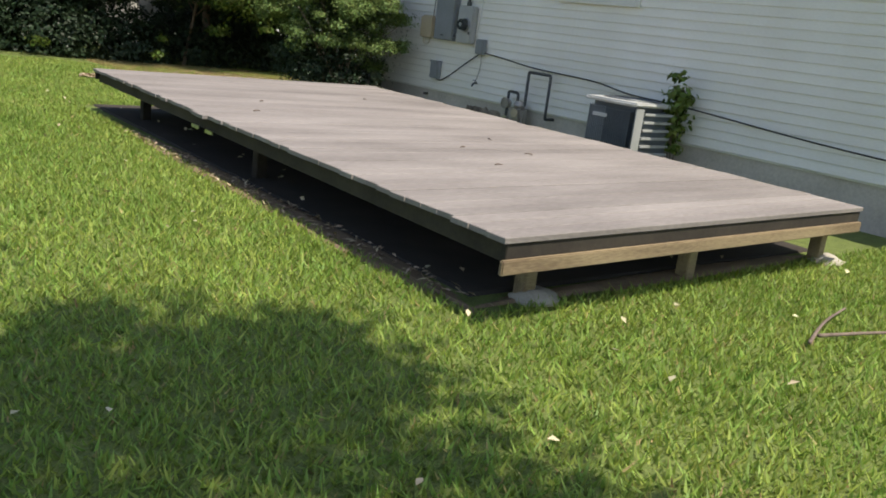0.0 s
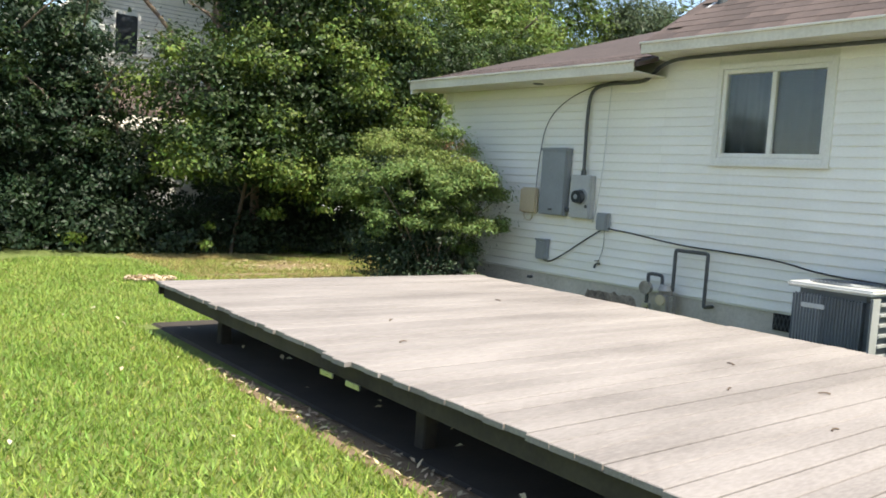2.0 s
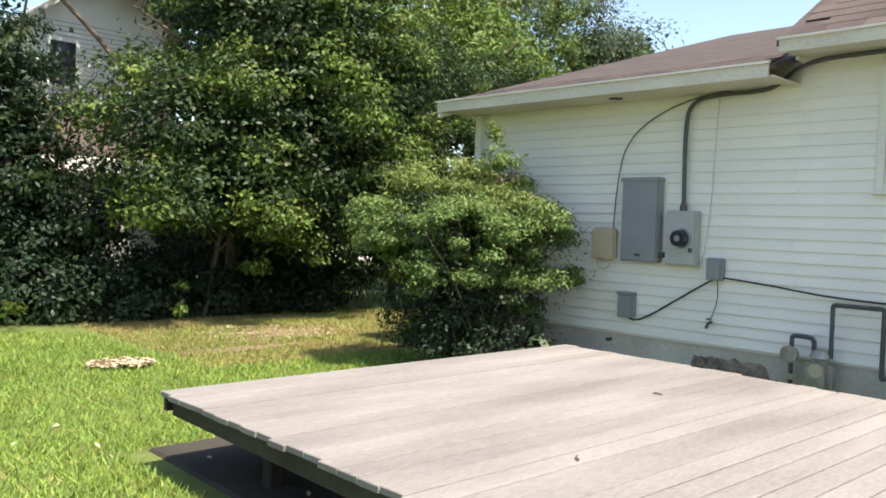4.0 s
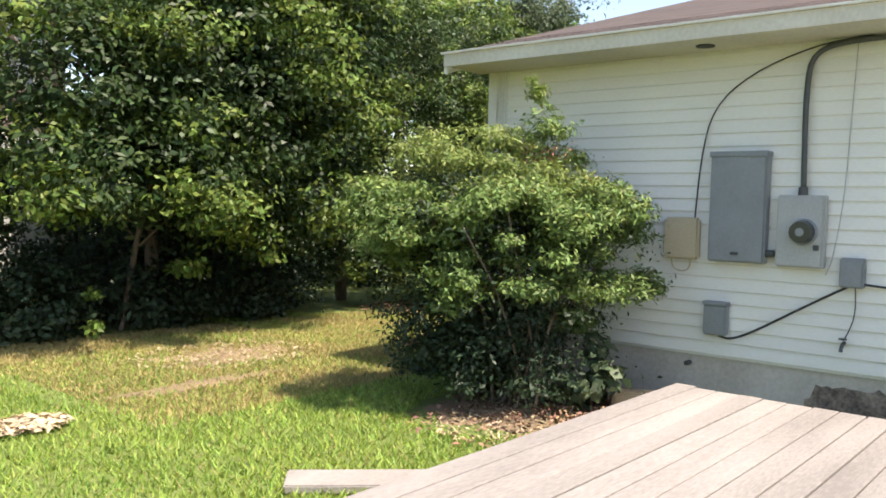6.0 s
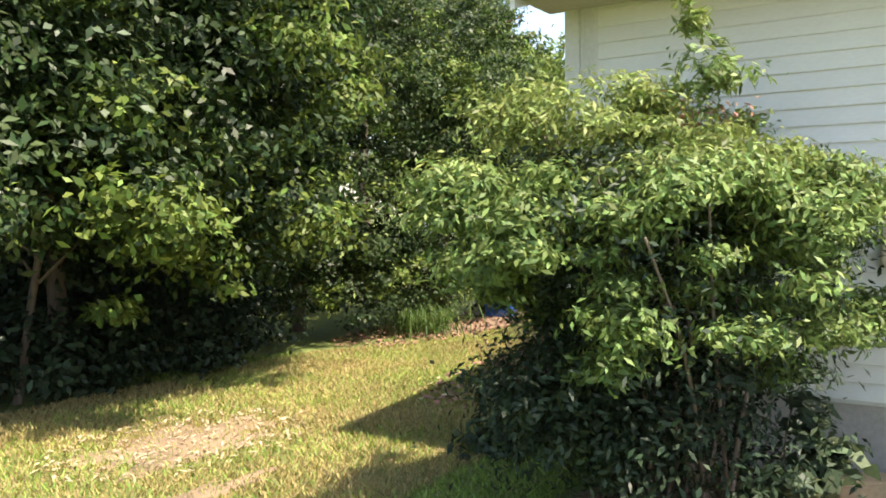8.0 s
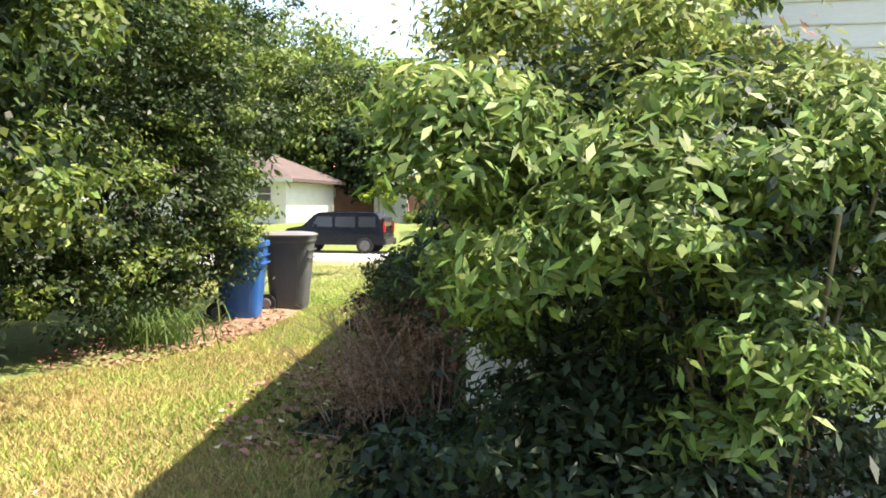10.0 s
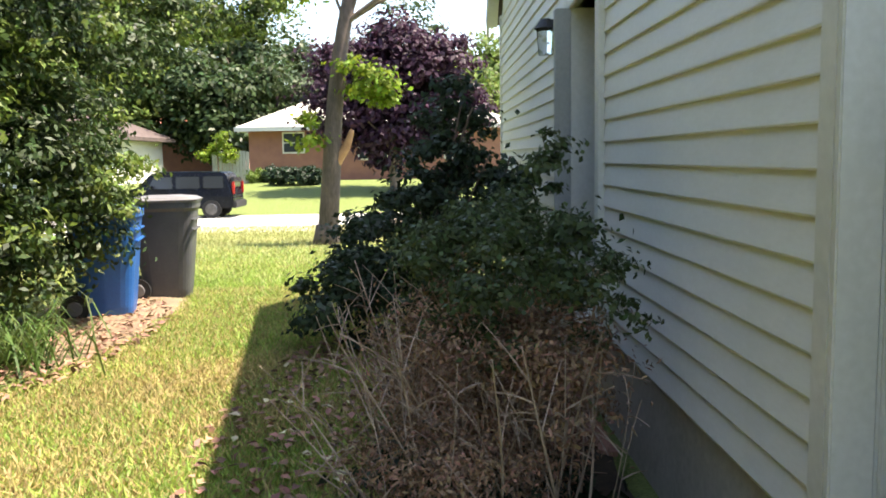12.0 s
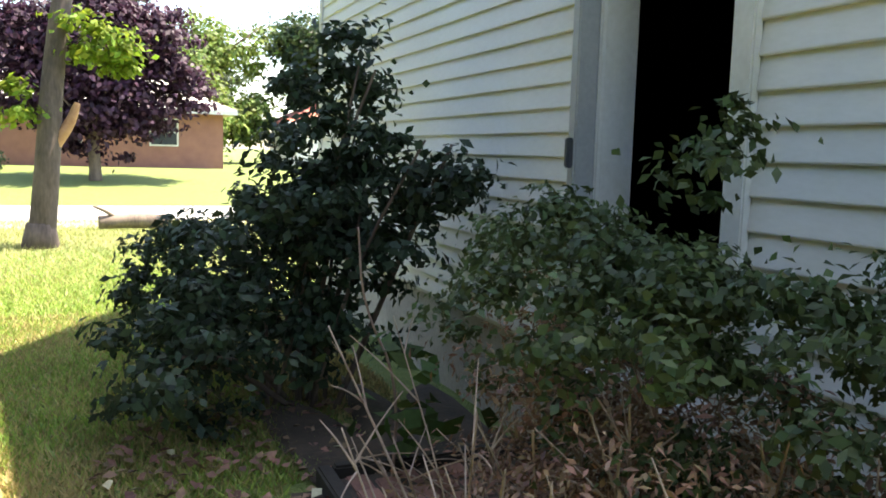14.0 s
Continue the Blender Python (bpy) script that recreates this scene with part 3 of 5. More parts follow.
deck = base("wooden_deck", "low weathered grey-tan wooden deck on short posts", "deck", (0, 0, 0))
pitch = (YD1 - YD0) / NB
rng_d = random.Random(4)
# Rim joists coloured dark for the shade below the board overhang.
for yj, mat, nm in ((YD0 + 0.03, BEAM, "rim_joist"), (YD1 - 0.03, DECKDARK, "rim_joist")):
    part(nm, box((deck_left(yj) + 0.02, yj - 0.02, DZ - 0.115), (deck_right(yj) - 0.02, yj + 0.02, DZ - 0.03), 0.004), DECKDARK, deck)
part("beam", box((2.84, YD0 - 0.02, DZ - 0.185), (6.5, YD0 + 0.009, DZ - 0.11), 0.006), BEAM, deck, "pale lower beam across the end")
for side in (0.02, 0.5, 0.98):
    a0 = deck_left(YD0) * (1 - side) + deck_right(YD0) * side
    a1 = deck_left(YD1) * (1 - side) + deck_right(YD1) * side
    w = 0.022
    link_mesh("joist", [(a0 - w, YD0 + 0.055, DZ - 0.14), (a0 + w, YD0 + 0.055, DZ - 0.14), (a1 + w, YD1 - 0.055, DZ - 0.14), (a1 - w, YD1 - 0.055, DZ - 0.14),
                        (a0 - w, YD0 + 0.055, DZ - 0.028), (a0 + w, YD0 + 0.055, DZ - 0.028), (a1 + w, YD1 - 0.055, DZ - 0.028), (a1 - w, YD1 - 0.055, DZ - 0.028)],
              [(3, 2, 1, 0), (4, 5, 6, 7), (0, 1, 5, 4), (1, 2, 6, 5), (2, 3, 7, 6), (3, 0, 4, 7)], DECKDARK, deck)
for px, py in ((3.4, 3.62), (6.42, 3.5), (3.35, 6.7), (6.5, 6.7), (3.5, 9.7), (6.6, 9.9), (4.8, 3.55), (4.9, 6.7)):
    # Posts further under the deck get the shade-darkened wood colour.
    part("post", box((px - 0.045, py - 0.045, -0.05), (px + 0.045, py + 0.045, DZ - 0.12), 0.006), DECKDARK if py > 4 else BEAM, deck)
for py in (6.95, 7.25):
    part("bracket", box((deck_left(py) + 0.0, py - 0.07, DZ - 0.15), (deck_left(py) + 0.012, py + 0.07, DZ - 0.12), 0.002), CHROME, deck, "bright metal strap")


def footing(x, y, s):
    bm = bmesh.new()
    bmesh.ops.create_icosphere(bm, subdivisions=3, radius=1)
    for v in bm.verts:
        n = noise.noise(v.co * 2.2 + Vector((x, y, 0)))
        v.co = Vector((v.co.x * s * (1 + 0.2 * n), v.co.y * s * 0.8 * (1 + 0.2 * n), max(-0.02, v.co.z) * 0.055 * (1 + 0.5 * n)))
    ob = part("concrete_footing", bm, CONCRETE, smooth=True)
    ob.location = (x, y, 0.0)
    return tagged(ob, "rough pale concrete footing at a deck post", "footing", "deck footings")


footing(3.45, 3.58, 0.16)
footing(6.5, 3.45, 0.17)

# earth coloured dark for the deck's shadow, and a bare rim along its edge
def patch(name, cx, cy, rx, ry, mat, label, seed, z=0.008, turn=0.0, ragged=0.25, soft_z=0.0, category="soil"):
    """A thin low mound with a ragged outline."""
    vs, fs = [(0, 0, 0.02)], []
    n = 64
    for ringi, rr in enumerate((0.5, 0.85, 1.0)):
        for k in range(n):
            a = math.tau * k / n
            w = 1 + ragged * (noise.noise((math.cos(a) * 2.2, math.sin(a) * 2.2, seed)) + 0.6 * noise.noise((math.cos(a) * 8, math.sin(a) * 8, seed + 5)))
            vs.append((math.cos(a) * rx * rr * w, math.sin(a) * ry * rr * w, (0.016, 0.01, -0.02)[ringi]))
    for k in range(n):
        fs.append((0, 1 + k, 1 + (k + 1) % n))
        for r in (0, 1):
            fs.append((1 + r * n + k, 1 + (r + 1) * n + k, 1 + (r + 1) * n + (k + 1) % n, 1 + r * n + (k + 1) % n))
    ob = link_mesh(name, vs, fs, mat, smooth=True)
    ob.matrix_world = pose(cx, cy, height(cx, cy) + z, 0, 0, turn)
    return tagged(ob, label, category, kind="structure")


BROWNSOIL = material("brown_leaf_mould", (0.085, 0.06, 0.038), 0.95, (0.035, 0.026, 0.018), 3.0, 30, 0.9)
SOILDARK = material("dark_soil_and_shade", (0.055, 0.045, 0.035), 0.95, (0.03, 0.025, 0.02), 2.5, 45, 0.6)
# Sheet outlined along the deck's cast shadow and holding its darkness as colour.
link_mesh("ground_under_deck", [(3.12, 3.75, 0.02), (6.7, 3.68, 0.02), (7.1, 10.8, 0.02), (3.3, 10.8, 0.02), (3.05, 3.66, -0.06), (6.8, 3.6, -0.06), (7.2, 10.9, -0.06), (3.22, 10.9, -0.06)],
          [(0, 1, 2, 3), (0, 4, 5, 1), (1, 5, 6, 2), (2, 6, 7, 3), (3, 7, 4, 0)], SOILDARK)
tagged(bpy.data.objects["ground_under_deck"], "bare soil under the deck, coloured dark for the deck's shadow", "soil", kind="structure")

# ---- fixtures on the back wall ----
FX = WX - 0.006


def panel_box(name, label, category, y0, y1, z0, z1, depth, mat, bevel=0.01):
    ob = base(name, label, category, (FX, (y0 + y1) / 2, z0))
    w = (y1 - y0) / 2
    part("case", box((-depth + 0.012, -w, 0), (0, w, z1 - z0), bevel), mat, ob)
    part("cover", box((-depth, -w + 0.012, 0.012), (-depth + 0.011, w - 0.012, z1 - z0 - 0.03), 0.003), mat, ob)
    return ob, w


bp, w = panel_box("breaker_panel", "tall grey metal breaker panel on the siding", "electrical panel", 10.26, 10.69, 1.2, 2.035, 0.11, GREYBOX)
part("hood", box((-0.122, -w - 0.005, 0.8), (-0.001, w + 0.005, 0.84), 0.004), GREYBOX, bp)
part("nipple", tube([(-0.05, -w + 0.01, 0.08), (-0.05, -w - 0.06, 0.08)], 0.028, 10), DARKPIPE, bp)
part("latch", box((-0.125, -0.03, 0.06), (-0.11, 0.03, 0.08), 0.003), DARKPIPE, bp)
mb, w = panel_box("electric_meter", "pale grey meter box with a round glass meter", "electric meter", 9.85, 10.18, 1.19, 1.715, 0.1, LIGHTBOX)
part("ring", cyl(bmesh.new(), (-0.1, -0.03, 0.26), (-0.125, -0.03, 0.26), 0.098, 0.092, 28), GREYBOX, mb)
part("glass", cyl(bmesh.new(), (-0.126, -0.03, 0.26), (-0.2, -0.03, 0.26), 0.085, 0.075, 28), DARKGLASS, mb, "dark domed meter glass")
part("dial", cyl(bmesh.new(), (-0.2005, -0.03, 0.26), (-0.203, -0.03, 0.26), 0.03, 0.03, 20), GREYBOX, mb)
part("hub", cyl(bmesh.new(), (-0.05, 0.0, 0.525), (-0.05, 0.0, 0.585), 0.036, 0.032, 14), DARKPIPE, mb)
part("seal", box((-0.112, -0.14, 0.13), (-0.1, -0.1, 0.17), 0.003), DARKPIPE, mb)
yb, w = panel_box("utility_box", "beige plastic utility box beside the breaker panel", "utility box", 10.78, 11.07, 1.2, 1.53, 0.08, BEIGEBOX, 0.02)
part("cable_loop", tube([(-0.04, -0.08, 0.0), (-0.045, -0.07, -0.08), (-0.045, 0.0, -0.1), (-0.045, 0.07, -0.07), (-0.04, 0.08, 0.0)], 0.006, 6), BEIGEBOX, yb)
gb2, w = panel_box("disconnect_box", "small dark grey disconnect box low on the siding", "electrical box", 10.53, 10.71, 0.625, 0.88, 0.09, GREYBOX)
part("lid", box((-0.1, -w - 0.004, 0.235), (-0.001, w + 0.004, 0.262), 0.004), GREYBOX, gb2)
sb, w = panel_box("junction_box", "small dark grey junction box with cables", "junction box", 9.58, 9.74, 1.07, 1.28, 0.09, GREYBOX)

def wire(name, label, category, pts, r, mat=CABLE, seg=6):
    ob = part(name, tube(pts, r, seg), mat, None, smooth=True)
    return tagged(ob, label, category)


CX = FX - 0.03
wire("service_conduit", "dark metal conduit from the meter up under the eave", "conduit", [(CX - 0.02, 10.015, 1.76), (CX - 0.02, 10.03, 2.5), (CX - 0.02, 9.99, 2.74), (CX - 0.03, 9.75, 2.80), (CX - 0.03, 9.25, 2.79), (CX - 0.05, 9.12, 2.83), (CX - 0.15, 8.85, 2.98), (CX - 0.15, 8.4, 3.0), (CX - 0.13, 7.0, 2.99), (CX - 0.13, 4.0, 2.99), (CX - 0.13, -2, 2.99)], 0.021, DARKPIPE, 8)
wire("service_cable", "thin black cable looping from the eave to the utility box", "cable", [(CX, 9.6, 2.83), (CX, 10.0, 2.79), (CX, 10.45, 2.62), (CX, 10.72, 2.38), (CX, 10.8, 2.0), (CX, 10.83, 1.52)], 0.006)
wire("ground_wire", "thin pale wire running down the siding", "wire", [(CX, 9.7, 2.8), (CX, 9.72, 2.3), (CX, 9.74, 1.7), (CX, 9.8, 1.25), (CX, 9.84, 1.15)], 0.004, LIGHTBOX)
wire("wall_cable", "black cable sagging along the siding to the condenser", "cable", [(CX, 9.6, 1.1), (CX, 9.2, 1.07), (CX, 8.6, 1.0), (CX, 8.0, 0.985), (CX, 7.4, 0.96), (CX, 7.0, 0.88), (CX, 6.3, 0.86), (CX, 5.5, 0.8), (CX, 4.5, 0.72), (CX, 3.0, 0.66), (CX, 1.0, 0.6)], 0.009)
wire("lower_cable", "black cable from the disconnect box to the junction box", "cable", [(CX, 10.6, 0.62), (CX, 10.5, 0.6), (CX, 10.3, 0.7), (CX, 10.0, 0.89), (CX, 9.75, 1.04), (CX, 9.68, 1.08)], 0.009)
wire("drop_wire", "thin wire hanging from the junction box", "wire", [(CX, 9.64, 1.07), (CX, 9.63, 0.9), (CX, 9.66, 0.78), (CX, 9.7, 0.69)], 0.004)
spg = base("hose_spigot", "small dark hose spigot on the siding", "spigot", (FX, 9.7, 0.67))
part("body", tube([(0, 0, 0), (-0.06, 0, 0), (-0.09, 0, -0.05)], 0.014, 8), DARKPIPE, spg)
part("handle", cyl(bmesh.new(), (-0.05, 0, 0.03), (-0.05, 0, 0.04), 0.028, 0.028, 12), DARKPIPE, spg)
stub = base("pipe_stub", "short dark pipe stub in the foundation", "pipe", (WX + 0.03, 10.85, 0.37))
part("body", cyl(bmesh.new(), (0, 0, 0), (-0.07, 0, 0), 0.02, 0.02, 10), DARKPIPE, stub)
hole = part("soffit_vent", cyl(bmesh.new(), (8.0, 10.72, LOW - 0.02), (8.0, 10.72, LOW - 0.012), 0.07, 0.07, 18), CABLE)
tagged(hole, "small dark round vent in the soffit", "vent")

gm = base("gas_meter", "weathered grey gas meter with pipes at the foundation", "gas meter", (WX - 0.14, 8.62, 0.0))
bm = box((-0.09, -0.12, 0.2), (0.07, 0.12, 0.5), 0.05)
part("body", bm, GASMETAL, gm, smooth=False)
part("cap", cyl(bmesh.new(), (-0.01, 0, 0.5), (-0.01, 0, 0.56), 0.09, 0.06, 16), GASMETAL, gm)
part("dial", cyl(bmesh.new(), (-0.09, 0.0, 0.4), (-0.105, 0.0, 0.4), 0.06, 0.06, 16), BEIGEBOX, gm)
part("regulator", cyl(bmesh.new(), (-0.06, 0.25, 0.5), (0.02, 0.25, 0.5), 0.075, 0.06, 18), GASMETAL, gm, "round regulator of dull metal")
part("riser", tube([(0, 0.25, -0.02), (0, 0.25, 0.62), (0, 0.25, 0.66), (0, 0.1, 0.66), (0, 0.06, 0.64), (0, 0.06, 0.54)], 0.02, 8), DARKPIPE, gm)
part("house_pipe", tube([(0, -0.08, 0.5), (0, -0.08, 0.9), (0, -0.08, 0.95), (0, -0.13, 0.95), (0, -0.42, 0.95), (0, -0.48, 0.95), (0, -0.48, 0.9), (0, -0.48, 0.42), (0, -0.48, 0.39), (0.1, -0.48, 0.39), (0.16, -0.48, 0.39)], 0.02, 8), DARKPIPE, gm)
part("valve", box((-0.03, 0.2, 0.28), (0.02, 0.3, 0.33), 0.008), CHROME, gm)

fv = base("foundation_vent", "dark iron lattice vent in the foundation", "vent", (WX + 0.024, 7.25, 0.27))
part("backing", box((-0.002, -0.2, 0), (0.004, 0.2, 0.17)), BLACK, fv)
for i in range(9):
    part("bar", tube([(-0.008, -0.19 + i * 0.042, 0.01), (-0.008, -0.15 + i * 0.042, 0.16)], 0.006, 5), DARKPIPE, fv)
    part("bar", tube([(-0.012, -0.15 + i * 0.042, 0.01), (-0.012, -0.19 + i * 0.042, 0.16)], 0.006, 5), DARKPIPE, fv)

# a damp stain on the foundation, with its own ragged shape
STAIN = material("black_mildew", (0.33, 0.27, 0.21), 0.95, (0.09, 0.07, 0.055), 9, 40, 0.6)
svs, sfs = [], []
for i in range(25):
    yy = 9.05 + i * 0.038
    t0 = 0.10 + 0.05 * noise.noise((i * 0.3, 1, 0))
    t1 = 0.34 + 0.05 * noise.noise((i * 0.5, 4, 0)) - (0.12 if i < 3 or i > 22 else 0)
    svs += [(WX + 0.028, yy, t0), (WX + 0.028, yy, t1), (WX + 0.03, yy, t0), (WX + 0.03, yy, t1)]
    if i:
        k = 4 * i
        sfs.append((k - 4, k - 3, k + 1, k))
st = link_mesh("wall_stain", svs, sfs, STAIN)
tagged(st, "dark mildew stain on the foundation wall", "stain", kind="structure")

# condenser
ac = base("air_conditioner", "dark grey outdoor condenser with a pale top and louvred sides", "air conditioner", (7.66, 6.46, 0.0))
part("pad", box((-0.42, -0.42, -0.03), (0.42, 0.42, 0.06), 0.01), CONCRETE, ac)
part("body", box((-0.34, -0.34, 0.06), (0.34, 0.34, 0.82), 0.06), ACMETAL, ac)
bm = box((-0.37, -0.37, 0.82), (0.37, 0.37, 0.865), 0.02)
part("top", bm, ACTOP, ac, "pale grey metal top")
grille = bmesh.new()
for i in range(9):
    r = 0.05 + i * 0.032
    for k in range(24):
        a, b = math.tau * k / 24, math.tau * (k + 1) / 24
        cyl(grille, (r * math.cos(a), r * math.sin(a), 0.875), (r * math.cos(b), r * math.sin(b), 0.875), 0.004, seg=4, caps=False)
part("fan_guard", grille, ACMETAL, ac)
for i in range(22):
    x = -0.28 + i * 0.0266
    part("louvre", box((-0.352, x - 0.004, 0.12), (-0.34, x + 0.004, 0.78), 0.0), ACMETAL if i < 13 else GREYBOX, ac)
part("corner_panel", box((-0.37, -0.37, 0.06), (-0.22, -0.35, 0.815), 0.01), LIGHTBOX, ac)
for i in range(8):
    z = 0.14 + i * 0.085
    part("louvre", box((-0.2, -0.366, z), (0.3, -0.34, z + 0.028), 0.004), LIGHTBOX, ac)
part("badge", box((-0.358, 0.02, 0.66), (-0.353, 0.22, 0.7), 0.003), ACTOP, ac, "pale plain badge")

# roof vent pipe
vp = base("vent_pipe", "grey plumbing vent pipe with a flashing on the roof", "vent pipe", (8.6, 8.58, roof_z(8.6)))
slope = math.degrees(math.atan2(MZ0 - HZ, MX0 - EX))
fl = part("flashing", box((-0.16, -0.14, 0.016), (0.16, 0.14, 0.026), 0.004), ACTOP, vp)
fl.rotation_euler = (0, -radians(slope), 0)
part("collar", cyl(bmesh.new(), (0, 0, 0.0), (0, 0, 0.12), 0.06, 0.04, 14), DARKPIPE, vp)
part("pipe", cyl(bmesh.new(), (0, 0, 0.05), (0, 0, 0.42), 0.033, 0.033, 14), LIGHTBOX, vp)

# ---- plants round the house ----
def stems(parent, foot, blobs, r, count, seed, mat=BARK, name="stem"):
    rng = random.Random(seed)
    for i in range(count):
        c, rad = blobs[rng.randrange(len(blobs))]
        f = Vector(foot) + Vector((rng.uniform(-.18, .18), rng.uniform(-.18, .18), 0))
        e = Vector(c) + Vector((rng.uniform(-.5, .5) * rad[0], rng.uniform(-.5, .5) * rad[1], rng.uniform(-.2, .6) * rad[2]))
        m = f.lerp(e, 0.5) + Vector((rng.uniform(-.1, .1), rng.uniform(-.1, .1), 0.15))
        part(name, tube([f, m, e], r * rng.uniform(0.6, 1.1), 6, 0.4), mat, parent, smooth=True)


NB0 = (7.25, 11.9)
nand = base("nandina_shrub", "broad feathery green nandina shrub with reddish tips by the house corner", "shrub")
nblobs = [((7.2, 11.95, 1.45), (0.75, 0.8, 0.5)), ((6.75, 12.2, 1.5), (0.6, 0.7, 0.5)), ((7.3, 12.35, 1.75), (0.6, 0.6, 0.45)), ((7.45, 11.45, 1.35), (0.5, 0.5, 0.5)),
          ((6.9, 11.75, 1.3), (0.6, 0.65, 0.45)), ((7.55, 12.1, 1.35), (0.55, 0.6, 0.6)), ((7.15, 12.3, 1.3), (0.6, 0.5, 0.6)), ((6.45, 12.3, 1.6), (0.22, 0.3, 0.15)), ((7.85, 11.2, 1.25), (0.22, 0.28, 0.2)), ((6.45, 11.8, 1.4), (0.22, 0.28, 0.18)), ((7.75, 11.15, 0.95), (0.15, 0.2, 0.22)), ((6.9, 12.5, 2.0), (0.3, 0.25, 0.15)), ((7.6, 11.7, 1.9), (0.25, 0.3, 0.15)), ((7.82, 12.42, 1.25), (0.28, 0.3, 0.65)), ((7.8, 12.1, 1.9), (0.3, 0.4, 0.3)), ((7.75, 11.55, 1.05), (0.35, 0.4, 0.42)), ((7.25, 11.45, 1.05), (0.6, 0.35, 0.3)), ((6.8, 11.9, 1.05), (0.35, 0.4, 0.3)), ((7.85, 11.9, 0.8), (0.25, 0.35, 0.3))]
nsp = sprays(nblobs, 46, 0.17, 5, 0.45, 0.5)
# Inner leaves get the darker leaf colour in place of shade inside the shrub.
crown("inner_leaves", [(c, (r[0] * 0.75, r[1] * 0.75, r[2] * 0.75)) for c, r in nblobs[:7]], 9000, 0.055, 0.018, SHRUB, nand, 10, 0.9, 0.4, twigs=40, spread=0.1, label="inner leaves coloured darker to carry shade")
crown("leaves", [b for b in nsp if b[0][2] < 1.72], 58000, 0.058, 0.019, NANDINA, nand, 11, 0.9, 0.4, twigs=22, spread=0.05)
crown("young_leaves", [b for b in nsp if b[0][2] >= 1.62], 17000, 0.056, 0.017, NANDTIP, nand, 12, 0.9, 0.4, twigs=22, spread=0.06, label="yellow-green young leaves")
crown("red_leaves", [((7.35, 11.9, 2.0), (0.3, 0.25, 0.08)), ((7.7, 11.5, 1.75), (0.15, 0.15, 0.1))], 420, 0.05, 0.014, NANDRED, nand, 13, 0.5, spread=0.06, label="reddish dry flower heads")
crown("sprig_leaves", [((7.45, 11.75, 2.2), (0.2, 0.2, 0.2))], 520, 0.065, 0.022, NANDINA, nand, 14, 0.9, twigs=13, spread=0.04)
crown("sprig_tip", [((7.45, 11.85, 2.48), (0.09, 0.09, 0.16))], 250, 0.06, 0.02, NANDTIP, nand, 15, 0.9, spread=0.05)
# Lower leaves coloured dark for the shade under the spreading top.
crown("lower_leaves", [((7.2, 11.95, 0.6), (0.8, 0.85, 0.55)), ((7.0, 12.25, 0.65), (0.58, 0.6, 0.55)), ((7.4, 12.15, 0.6), (0.55, 0.55, 0.55)), ((7.75, 12.4, 0.55), (0.35, 0.32, 0.5))], 16000, 0.058, 0.022, SHRUB, nand, 16, 0.7, 0.06, spread=0.1, label="lower foliage coloured darker to carry shade")
stems(nand, (7.25, 11.8, 0.0), nblobs, 0.016, 18, 3, PALEBARK)
vinep = base("pale_weed", "pale grey-green leafy weed at the foot of the shrub", "weed")
crown("leaves", [((7.5, 11.35, 0.25), (0.2, 0.25, 0.24)), ((7.62, 11.35, 0.5), (0.12, 0.12, 0.2))], 420, 0.13, 0.08, GREYLEAF, vinep, 19, 0.9, spread=0.06)
stems(vinep, (7.5, 11.35, 0.0), [((7.55, 11.35, 0.4), (0.2, 0.2, 0.3))], 0.007, 4, 5, PALEBARK)
acv = base("climbing_weed", "bright green weed growing beside the condenser", "weed")
crown("leaves", [((8.0, 6.12, 0.55), (0.12, 0.16, 0.45)), ((8.02, 6.1, 0.95), (0.09, 0.12, 0.3))], 900, 0.09, 0.05, TREELIGHT, acv, 21, 0.9, spread=0.05)
stems(acv, (8.0, 6.12, 0.0), [((8.0, 6.1, 0.9), (0.08, 0.08, 0.2))], 0.008, 3, 6)

blk = part("stone_block", box((-0.3, -0.09, 0.0), (0.3, 0.09, 0.16), 0.018), TAN)
blk.matrix_world = pose(7.9, 11.0, 0.0, 0, 0, -58)
tagged(blk, "tan rough stone block edging the bed", "block")
plank = part("loose_board", box((-0.4, -0.14, 0.0), (0.4, 0.14, 0.05), 0.008), DECK)
plank.matrix_world = pose(5.1, 11.4, 0.0, 0, 0, -45)
tagged(plank, "weathered grey loose board lying on the grass", "board")


def scatter(name, cx, cy, rx, ry, count, length, width, mat, label, category, seed, kind="stuff", lift=0.03):
    """Loose flat bits lying on the ground."""
    rng = np.random.default_rng(seed)
    a, r = rng.random(count) * math.tau, np.sqrt(rng.random(count))
    p = np.stack([cx + np.cos(a) * r * rx, cy + np.sin(a) * r * ry, np.zeros(count)], 1)
    p[:, 2] = [height(x, y) for x, y in p[:, :2]]
    p[:, 2] += lift + rng.random(count) * 0.02
    up = np.tile([0, 0, 1.0], (count, 1)) * 1.4
    ob = big_mesh(name, leaf_quads(p, up, length, width, rng, 0), 4, mat)
    return tagged(ob, label, category, kind=kind)


scatter("bed_straw", 7.1, 11.5, 1.0, 0.6, 900, 0.06, 0.012, STRAW, "pale straw and bits on the bare bed", "straw", 36)
scatter("bed_leaves", 7.0, 11.6, 1.0, 0.7, 350, 0.06, 0.03, LITTER, "brown dry leaves on the bare bed", "leaf litter", 37)
patch("soil_bed", 7.3, 11.8, 0.85, 0.65, SOIL, "bare brown soil under the shrub", 1)
scatter("leaf_litter", 7.5, 11.35, 0.5, 0.35, 700, 0.07, 0.035, LITTER, "dry reddish fallen leaves by the shrub", "leaf litter", 31)
